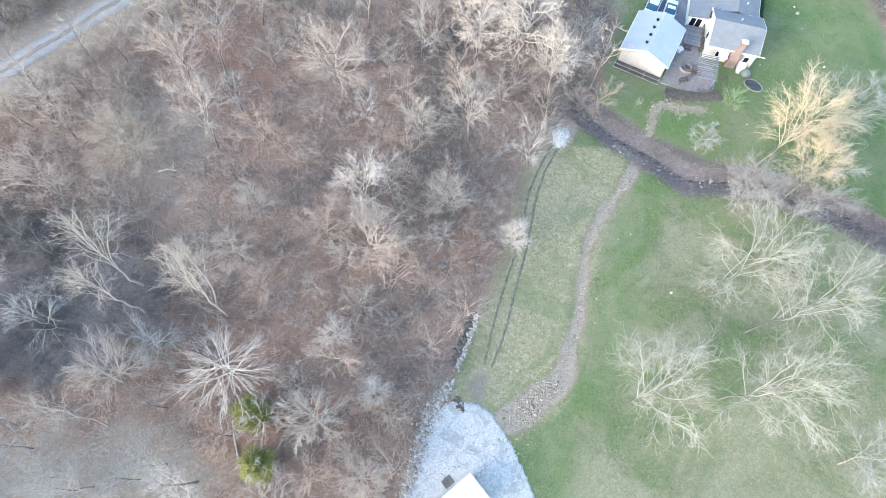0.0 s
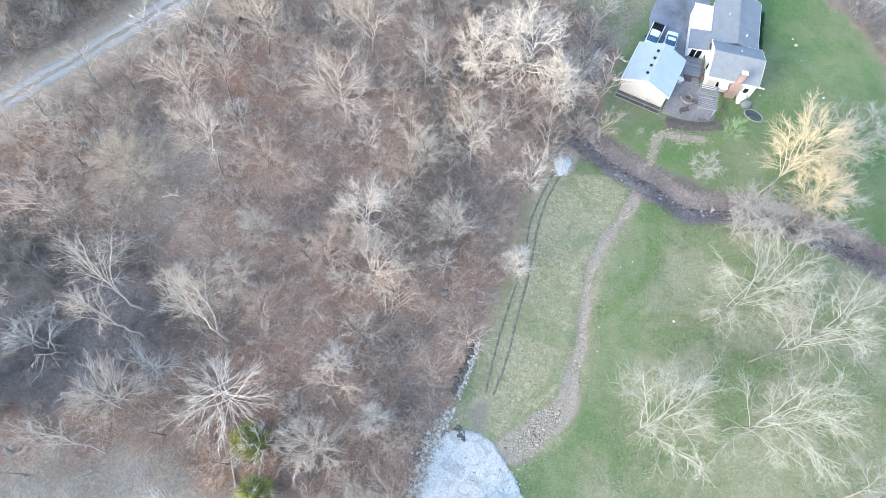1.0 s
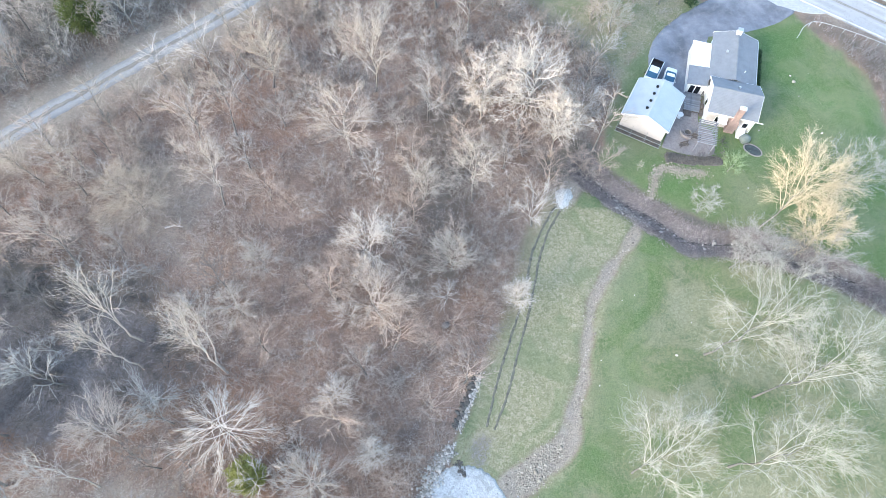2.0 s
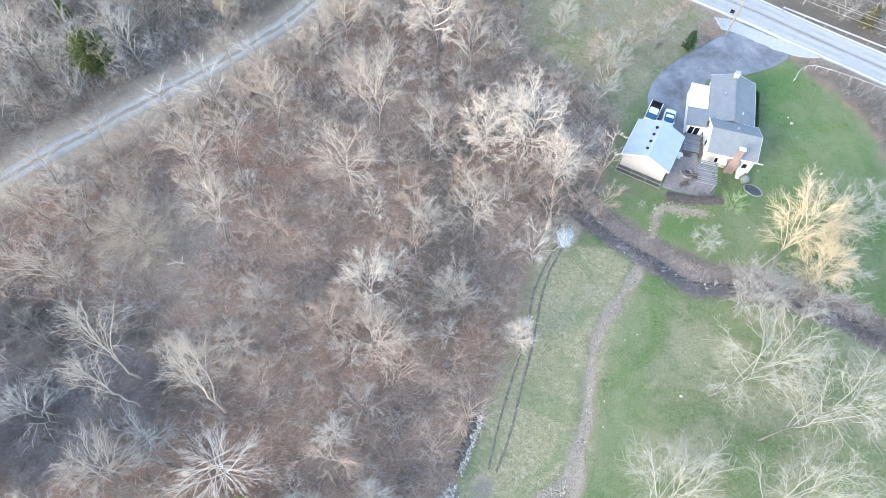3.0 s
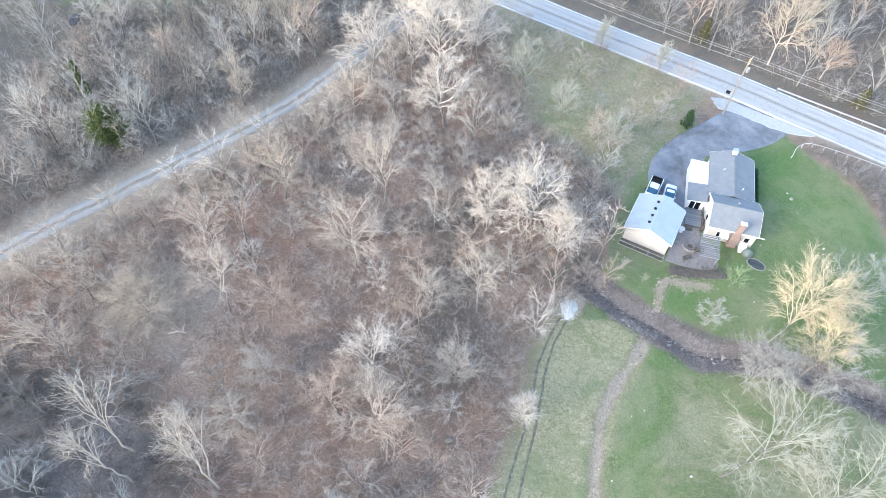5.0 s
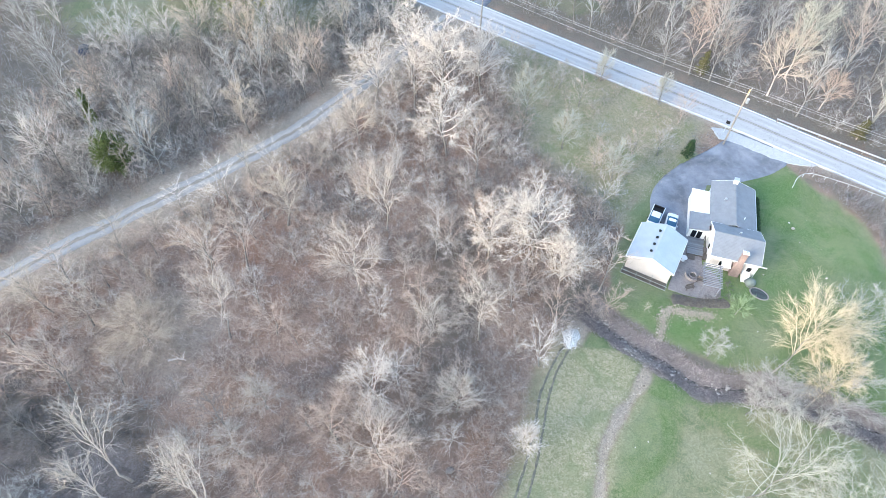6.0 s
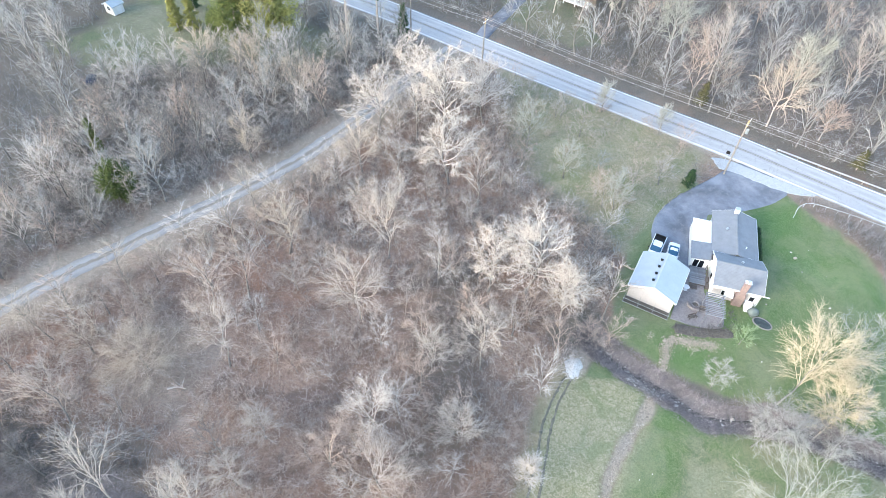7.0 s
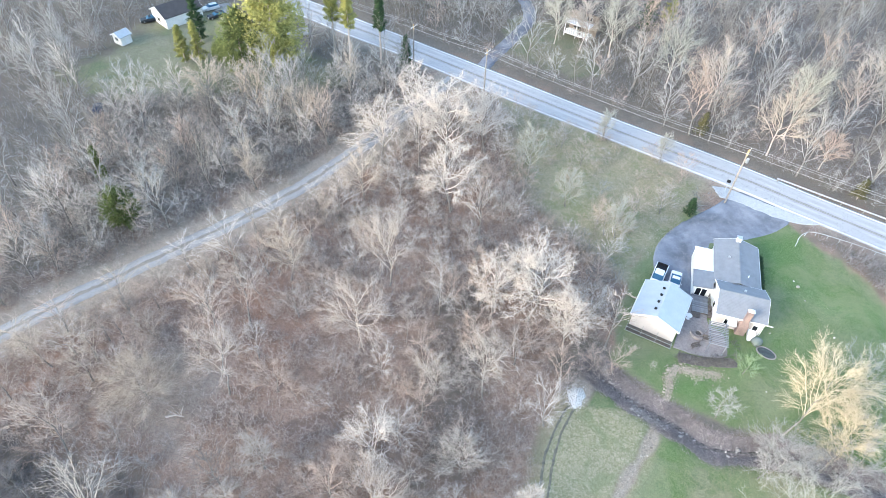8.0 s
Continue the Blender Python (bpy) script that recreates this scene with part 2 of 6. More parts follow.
def spline(points, step=1.0):
    """A smooth line through a few points of the plan, in even steps."""
    p = np.array(points, float)
    q = np.vstack([2 * p[0] - p[1], p, 2 * p[-1] - p[-2]])
    out = []
    for i in range(1, len(q) - 2):
        n = max(2, int(np.linalg.norm(q[i + 1] - q[i]) / step))
        for k in range(n):
            t = k / n
            out.append(0.5 * (2 * q[i] + (q[i + 1] - q[i - 1]) * t + (2 * q[i - 1] - 5 * q[i] + 4 * q[i + 1] - q[i + 2]) * t * t
                              + (3 * q[i] - q[i - 1] - 3 * q[i + 1] + q[i + 2]) * t ** 3))
    out.append(p[-1])
    return np.array(out)


def line_distance(X, Y, line):
    """Distance from every plan point to a line, and the side on which it lies (positive: left)."""
    best = np.full(X.shape, 1e9)
    side = np.zeros(X.shape)
    for (ax, ay), (bx, by) in zip(line, line[1:]):
        dx, dy = bx - ax, by - ay
        t = np.clip(((X - ax) * dx + (Y - ay) * dy) / (dx * dx + dy * dy), 0, 1)
        ex, ey = X - ax - t * dx, Y - ay - t * dy
        d = np.hypot(ex, ey)
        hit = d < best
        best = np.where(hit, d, best)
        side = np.where(hit, np.sign(dx * ey - dy * ex), side)
    return best, side


def inside(X, Y, poly):
    """Signed distance to a closed outline, positive within."""
    pts = list(poly) + [poly[0]]
    d, _ = line_distance(X, Y, np.array(pts, float))
    odd = np.zeros(X.shape, bool)
    for (ax, ay), (bx, by) in zip(pts, pts[1:]):
        cross = (ay > Y) != (by > Y)
        odd ^= cross & (X < (bx - ax) * (Y - ay) / ((by - ay) or 1e-9) + ax)
    return np.where(odd, d, -d)


# ---- the plan ----
TRACK = spline([(-160, -60), (-90, 20), (-65.1, 50.0), (-50.9, 64.3), (-33.4, 81.5), (-22.5, 95.5), (-12, 113), (-3, 127)])
ROAD = spline([(330, -80), (180, 13), (75.5, 81.8), (52.5, 97.4), (26.0, 113.5), (-16, 140.8), (-38, 154.5), (-120, 208), (-300, 330)], 3.0)
CREEK = spline([(20.6, 51.4), (22.1, 49.7), (25.0, 47.0), (28.3, 44.7), (31.2, 42.8), (33.5, 40.7), (36.8, 39.8), (42.3, 40.0), (47.4, 38.9), (53.5, 36.4), (61, 32), (75, 24), (110, 6)])
RILL = spline([(28.4, 44.2), (27.7, 43.0), (26.6, 40.3), (24.7, 37.3), (22.0, 33.5), (20.6, 30.4), (19.5, 25.9), (18.7, 21.8), (17.5, 16.8), (15.3, 12.4), (12.9, 10.0), (9.8, 7.4)], 0.6)
RUT_1 = spline([(16.9, 45.3), (15.6, 43.4), (14.2, 40.6), (12.8, 37.1), (12.0, 33.0), (10.7, 28.2), (9.2, 23.6), (7.8, 18.9), (6.7, 14.2)], 0.35)
RUT_2 = spline([(17.4, 44.8), (16.4, 42.9), (15.1, 40.4), (13.8, 36.4), (13.1, 33.0), (12.0, 28.2), (10.7, 23.6), (9.3, 18.4), (7.6, 13.9)], 0.35)
LAWN = [(2.9, 8), (3.2, 12.5), (6.2, 20.2), (8.6, 23.9), (12.1, 30.9), (13.0, 37.5), (15.1, 42.7), (20, 47.5), (24, 48), (31, 42.5), (36, 39.5), (46, 36), (54, 33.5), (60, 29), (80, 16), (80, -40), (4, -40)]
HOUSE_LAWN = [(23.0, 52.5), (25.5, 62), (29.5, 72), (33.5, 79.5), (41, 87), (52, 82), (58.4, 84.4), (60.4, 80.4), (62.5, 78.2), (65.0, 75.2), (66.8, 72.4), (68.1, 69), (67.6, 62), (68, 44), (63, 33.2), (52, 38.2), (42, 41.5), (34, 44.6), (28, 48.2)]
CLEARING = [(8.5, 121), (17, 115.5), (37, 104.5), (46, 93), (39.5, 83.5), (33.0, 75), (27.5, 68.5), (24.5, 72.5), (13.1, 86), (10.4, 99)]
WEST_YARD = [(-95, 119), (-84, 113), (-75, 110), (-60, 113), (-46, 116), (-30, 117), (-25, 125), (-40, 140), (-52, 150), (-70, 156), (-82, 150), (-86, 130)]
DIM_CORNER = [(-66, 6), (-49, 8), (-43, 9.6), (-33.5, 13.7), (-28, 20.8), (-36, 29), (-50, 33), (-70, 36)]   # dense corner of the wood, its shade put into the colours
TAN_CORNER = [(-62, -14), (-22, -14), (-20, 2), (-28, 8), (-48, 7), (-60, 4)]
EAST_YARD = [(6, 141), (24, 129), (33, 131), (30, 146), (22, 158), (10, 162)]
DRIVEWAY = [(32.6, 66.4), (32.9, 73.5), (35.0, 78.2), (39.2, 82.6), (45, 86.8), (50.5, 91.2), (54, 92.4), (59.2, 86.2), (56.5, 82.5), (50, 79.5), (44, 78.2), (38.8, 77.0), (37.9, 71.0), (37.4, 64.0)]
PAD = [(-2.4, -1.0), (-1.4, 2.2), (-0.6, 4.7), (0.2, 7.0), (1.6, 9.0), (3.4, 9.8), (6.2, 9.4), (8.2, 7.5), (9.8, 4.9), (11.0, 2.4), (12.2, -0.6), (14, -9), (-6, -9)]


def ground_height(X, Y):
    d, _ = line_distance(X, Y, CREEK)
    cut = 1.0 * np.exp(-(d / 1.7) ** 2)
    r, _ = line_distance(X, Y, RILL)
    roll = 0.10 * np.sin(X * 0.11 + 1.3) * np.cos(Y * 0.09) + 0.06 * np.sin(X * 0.31 + Y * 0.23)
    near = np.clip(1 - np.maximum(np.abs(X), np.abs(Y - 90)) / 400, 0, 1)
    return -cut - 0.16 * np.exp(-(r / 0.8) ** 2) + roll * near


def build_ground():
    far = [200, 260, 360, 560, 900, 1500, 2600, 4000]
    xs = np.concatenate([[-v for v in far[::-1]], np.arange(-170, -6, 1.6), np.arange(-6, 64, 0.7), np.arange(64, 171, 1.6), far])
    ys = np.concatenate([[-v for v in (4000, 2000, 900, 400, 200, 120)], np.arange(-70, -4, 1.5), np.arange(-4, 64, 0.7), np.arange(64, 240, 1.6), [260, 320, 420, 600, 1000, 2000, 4000]])
    X, Y = np.meshgrid(xs, ys)
    Z = ground_height(X, Y)
    nx, ny = len(xs), len(ys)
    i = np.arange(nx * ny).reshape(ny, nx)
    quads = np.stack([i[:-1, :-1], i[:-1, 1:], i[1:, 1:], i[1:, :-1]], -1).reshape(-1, 4)
    me = mesh_np("ground", np.stack([X, Y, Z], -1).reshape(-1, 3), quads, np.zeros((0, 3), int), GROUND)
    me.polygons.foreach_set("use_smooth", [True] * len(me.polygons))
    wob = 0.7 * np.sin(X * 0.9 + 2 * np.sin(Y * 0.37)) + 0.6 * np.sin(Y * 1.1 + 1.7 * np.sin(X * 0.53))

    def soft(d, w=0.8):
        return np.clip(0.5 + d / (2 * w), 0, 1)
    lawn = np.maximum.reduce([soft(inside(X, Y, LAWN) + 0.25 * wob), soft(inside(X, Y, HOUSE_LAWN) + 0.3 * wob),
                              0.28 * soft(inside(X, Y, CLEARING) + wob, 2.5), 0.62 * soft(inside(X, Y, WEST_YARD) + 2 * wob, 4), 0.5 * soft(inside(X, Y, EAST_YARD) + wob, 2)])
    dt, tside = line_distance(X, Y, TRACK)
    dr, side = line_distance(X, Y, ROAD)
    dry = np.maximum.reduce([soft(5.2 + wob - dt, 2.5), np.where(side > 0, 0.75, 0.25) * soft(6.4 + wob - dr, 1.5), 0.85 * soft(inside(X, Y, CLEARING) + wob, 2.5)])
    dc, _ = line_distance(X, Y, CREEK)
    dl, _ = line_distance(X, Y, RILL)
    wide = 0.85 + 0.9 * np.clip((17 - Y) / 6, 0, 1)
    mud_and_shade = np.maximum(soft(2.35 + 0.4 * wob - dc, 0.6), 0.36 * soft(0.5 * wide + 0.2 * wob - dl, 0.5))
    d1, _ = line_distance(X, Y, RUT_1)
    band = 0.9 * soft(wide * 1.05 + 0.35 * wob - dl, 0.5)
    lawn = lawn * (1 - band)
    dry = np.maximum(dry, band)
    lane = np.where((Y > 8) & (Y < 45), soft(6.0 + 0.6 * wob - np.abs(X - np.interp(Y, RILL[::-1, 1], RILL[::-1, 0]) + 5.5), 2.0), 0)
    stripe = 0.80 + 0.05 * np.sin(2.2 * (X - np.interp(Y, RILL[::-1, 1], RILL[::-1, 0])) + 0.6 * wob)
    worn = np.maximum(stripe * lane * (lawn > 0.3), 0.62 * soft(1.9 + 0.3 * wob - d1, 0.8))
    worn = np.maximum(worn, 0.6 * soft(wide + 0.6 - dl, 0.5)) * (1 - band)
    worn = np.maximum(worn, 1.0 * soft(inside(X, Y, CLEARING) + wob, 3))
    grey_and_shade = np.maximum(0.8 * soft(dt * tside - 7 + 2 * wob, 4), 0.8 * soft(-dr * side - 2.5 + 1.5 * wob, 3))
    # Darker floor in the wood across the road.
    mud_and_shade = np.maximum(mud_and_shade, 0.50 * soft(inside(X, Y, [(42, 118), (62, 100), (84, 88), (130, 60), (150, 190), (40, 190)]) + 2 * wob, 4))
    grey_and_shade = np.maximum(grey_and_shade, 0.3 * soft(inside(X, Y, CLEARING) + wob, 3))
    # Shade of the dense thicket corner, put into the floor colour.
    grey_and_shade = np.maximum(grey_and_shade, 0.75 * soft(inside(X, Y, [(-68, 12), (-40, 11), (-29, 20), (-36, 31), (-66, 40)]) + 1.5 * wob, 4))
    # A strip of tree shadow, painted into the floor colour.
    grey_and_shade = np.maximum(grey_and_shade, 0.6 * soft(inside(X, Y, [(-4, 30), (4, 32), (6, 62), (-5, 66)]) + 1.2 * wob, 3))
    lush = np.maximum(0.72 * soft(inside(X, Y, HOUSE_LAWN) + 0.3 * wob, 1.0) * (0.75 + 0.25 * np.sin(X * 0.23 + 2 * np.sin(Y * 0.19))),
                      0.45 * np.exp(-((X - np.interp(Y, RILL[::-1, 1], RILL[::-1, 0]) - 4.5) / 3.5) ** 2) * (Y < 45) * (Y > -2))
    lush = lush * lawn
    grey_and_shade = np.maximum(grey_and_shade, 0.85 * soft(5.5 + wob - dc, 1.5))
    grey_and_shade = np.maximum(grey_and_shade, 0.85 * soft(inside(X, Y, [(58, 86), (66, 82), (90, 68), (130, 42), (130, 0), (75, 18), (66, 40), (68.5, 62), (69, 70), (63, 79)]) + wob, 2.5))
    tan = np.maximum(0.8 * soft(inside(X, Y, [(-54, -8), (-24, -8), (-22, 2), (-30, 7), (-50, 5)]) + 1.5 * wob, 3), 0.6 * soft(inside(X, Y, [(-50, 36), (-33, 34), (-29, 44), (-36, 52), (-46, 52)]) + 1.5 * wob, 4))
    dry = np.maximum(dry, tan)
    path = soft(inside(X, Y, [(18.2, 44.6), (17.0, 48), (19.6, 51.5), (21.5, 54), (22.6, 52), (20.6, 48.6), (19.2, 45)]) + 0.3 * wob, 0.8)
    # The thicket corner's shade again, deepened with the dark mud colour.
    mud_and_shade = np.maximum(mud_and_shade, 0.62 * soft(inside(X, Y, [(-68, 8), (-43, 9.5), (-33, 13.5), (-28, 21), (-36, 29), (-66, 36)]) + 1.5 * wob, 3))
    gate = soft(inside(X, Y, [(4.2, 9.0), (4.6, 12.4), (6.0, 14.0), (8.2, 13.4), (7.6, 10.2), (6.8, 8.6)]) + 0.3 * wob, 0.8)
    dry = np.maximum.reduce([dry, path, gate])
    lawn = lawn * (1 - np.maximum(path, gate))
    mud_and_shade = np.maximum(mud_and_shade, 0.52 * gate)
    for name, v in (("lawn", lawn), ("dry", dry), ("mud_and_shade", mud_and_shade), ("worn", worn), ("lush", lush), ("grey_and_shade", grey_and_shade)):
        me.attributes.new(name, "FLOAT", "POINT").data.foreach_set("value", v.ravel().astype(np.float32))
    return tagged(new("ground", me), "leaf-strewn wood floor, green lawn and dry grass", "ground", kind="structure")


build_ground()


def strip(name, line, left, right, lift, material, label, category, jag=0.0, thick=0.05, seed=1, across=4):
    """A ribbon along a line that follows the ground, with side faces."""
    rng = np.random.default_rng(seed)
    t = np.gradient(line, axis=0)
    t /= np.linalg.norm(t, axis=1)[:, None]
    nrm = np.stack([-t[:, 1], t[:, 0]], 1)
    n = len(line)
    cols = np.linspace(left, -right, across)
    pts = []
    for k, c in enumerate(cols):
        edge = jag * rng.normal(size=n) if k in (0, across - 1) else 0
        p = line + nrm * (c + edge)[..., None] if np.ndim(edge) else line + nrm * c
        pts.append(np.column_stack([p, ground_height(p[:, 0], p[:, 1]) + lift]))
    low = [pts[0] - (0, 0, thick + lift), pts[-1] - (0, 0, thick + lift)]
    cols = [low[0]] + pts + [low[1]]
    V = np.concatenate(cols)
    q = []
    for c in range(len(cols) - 1):
        i = np.arange(n - 1)
        q.append(np.stack([c * n + i, (c + 1) * n + i, (c + 1) * n + i + 1, c * n + i + 1], 1))
    me = mesh_np(name, V, np.concatenate(q), np.zeros((0, 3), int), material)
    spot = np.concatenate([np.full(n, c) for c in (left, *np.linspace(left, -right, across), -right)])
    me.attributes.new("across", "FLOAT", "POINT").data.foreach_set("value", spot.astype(np.float32))
    return tagged(new(name, me), label, category, kind="structure")


PAINT_WHITE = plain("road_paint_white", (0.74, 0.75, 0.76), 0.6, vary=0.25, scale=0.8)
PAINT_YELLOW = plain("road_paint_yellow", (0.21, 0.185, 0.14), 0.7, vary=0.3, scale=0.8)
MUD = gravel_material("wet_mud", (0.06, 0.052, 0.046), (0.11, 0.095, 0.085), (0.21, 0.185, 0.16), 2.0)
strip("road", ROAD, 4.1, 4.1, 0.06, ASPHALT_ROAD, "bleached grey asphalt country road", "road", across=9)


def offset(line, d):
    t = np.gradient(line, axis=0)
    t /= np.linalg.norm(t, axis=1)[:, None]
    return line + np.stack([-t[:, 1], t[:, 0]], 1) * d


for d in (3.65, -3.65):
    strip("edge_line", offset(ROAD, d), 0.16, 0.16, 0.07, PAINT_WHITE, "worn white edge line on the road", "road marking", thick=0.005)
for d in (0.16, -0.16):
    strip("centre_line", offset(ROAD, d), 0.07, 0.07, 0.07, PAINT_YELLOW, "faded double centre line on the road", "road marking", thick=0.005)
strip("gravel_track", TRACK, 1.65, 1.65, 0.03, GRAVEL_OLD, "grey gravel track with a grassy middle", "track", jag=0.08)
DRY_MAT = gravel_material("dry_grass_strip", (0.17, 0.155, 0.13), (0.25, 0.225, 0.19), (0.33, 0.30, 0.26), 3.0)
strip("track_middle", TRACK, 0.33, 0.33, 0.05, DRY_MAT, "strip of dry grass along the track", "grass", jag=0.10)
RUT_MUD = gravel_material("rut_mud", (0.06, 0.055, 0.045), (0.13, 0.118, 0.095), (0.27, 0.25, 0.19), 1.3)
for line in (RUT_1, RUT_2):
    strip("wheel_rut", line, 0.15, 0.15, 0.015, RUT_MUD, "dark muddy wheel rut in the grass", "rut", jag=0.035, seed=3)


def unit_rows(v):
    return v / np.linalg.norm(v, axis=1, keepdims=True)


def patch(name, outline, lift, material, label, category, jag=0.15, seed=2, step=0.7):
    """A flat patch of surfacing with an uneven edge, following the ground."""
    rng = np.random.default_rng(seed)
    ring = spline(list(outline) + [outline[0]], step)[:-1]
    c = ring.mean(0)
    ring = ring + unit_rows(ring - c) * rng.normal(size=(len(ring), 1)) * jag
    rows = [ring + (c - ring) * f for f in (0.0, 0.04, 0.10, 0.2, 0.32, 0.46, 0.62, 0.8)]
    V = [np.column_stack([ring, ground_height(ring[:, 0], ring[:, 1]) - 0.05])]
    V += [np.column_stack([r, ground_height(r[:, 0], r[:, 1]) + lift]) for r in rows]
    n = len(ring)
    V = np.concatenate(V + [np.array([[c[0], c[1], ground_height(c[:1], c[1:])[0] + lift]])])
    i = np.arange(n)
    j = (i + 1) % n
    quads = np.concatenate([np.stack([k * n + i, k * n + j, (k + 1) * n + j, (k + 1) * n + i], 1) for k in range(8)])
    tris = np.stack([8 * n + i, 8 * n + j, np.full(n, 9 * n)], 1)
    me = mesh_np(name, V, quads, tris, material)
    return tagged(new(name, me), label, category, kind="structure")


patch("gravel_pad", PAD, 0.05, GRAVEL, "pale crushed-stone parking pad", "gravel pad", jag=0.09, step=0.3)


# ---- bare trees ----
def unit(v):
    return v / np.maximum(np.linalg.norm(v, axis=-1, keepdims=True), 1e-9)


def tubes(P, r, sides):
    """Tapered tubes, each ending in a point, round many polylines at once: P (n, k, 3), r (n, k)."""
    n, k, _ = P.shape
    t = unit(np.gradient(P, axis=1))
    ref = np.where(np.abs(t[..., 2:3]) > 0.85, np.array([1.0, 0, 0]), np.array([0, 0, 1.0]))
    u = unit(np.cross(t, ref))
    w = np.cross(t, u)
    a = np.arange(sides) * math.tau / sides
    ring = P[:, :, None] + r[:, :, None, None] * (u[:, :, None] * np.cos(a)[:, None] + w[:, :, None] * np.sin(a)[:, None])
    ring = ring[:, :-1].reshape(n, -1, 3)
    V = np.concatenate([ring, P[:, -1:]], 1)
    per = V.shape[1]
    s = np.arange(sides)
    s2 = (s + 1) % sides
    quads = []
    for j in range(k - 2):
        quads.append(np.stack([j * sides + s, j * sides + s2, (j + 1) * sides + s2, (j + 1) * sides + s], 1))
    top = (k - 2) * sides
    tri = np.stack([top + s, top + s2, np.full(sides, per - 1)], 1)
    base = (np.arange(n) * per)[:, None, None]
    Q = (np.concatenate(quads)[None] + base).reshape(-1, 4) if quads else np.zeros((0, 4), int)
    return V.reshape(-1, 3), Q, (tri[None] + base).reshape(-1, 3)


def join(pieces):
    V, Q, T, off = [], [], [], 0
    for v, q, t in pieces:
        V.append(v), Q.append(q + off), T.append(t + off)
        off += len(v)
    return np.concatenate(V), np.concatenate(Q), np.concatenate(T)


def grow(rng, start, aim, length, k, wander, lift):
    """Polylines from start along aim that wander and bend upwards (lift) as they go."""
    n = len(start)
    P = np.empty((n, k + 1, 3))
    P[:, 0] = start
    d = unit(aim)
    step = (length / k)[:, None]
    for i in range(k):
        d = unit(d + wander * rng.normal(size=(n, 3)) + np.array([0, 0, lift]))
        P[:, i + 1] = P[:, i] + d * step
    return P


def shoots(rng, P, count, lo, spread, lead):
    """Starts and directions of count side shoots on each polyline."""
    n, k, _ = P.shape
    u = (lo + (1 - lo) * (np.arange(count)[None] + rng.random((n, count))) / count) * (k - 1)
    i = np.minimum(u.astype(int), k - 2)
    f = (u - i)[..., None]
    row = np.arange(n)[:, None]
    a, b = P[row, i], P[row, i + 1]
    start = (a + (b - a) * f).reshape(-1, 3)
    d = unit(b - a).reshape(-1, 3)
    side = rng.normal(size=d.shape)
    side -= (side * d).sum(1, keepdims=True) * d
    return start, unit(d * lead + unit(side) * spread), (u / (k - 1)).ravel()


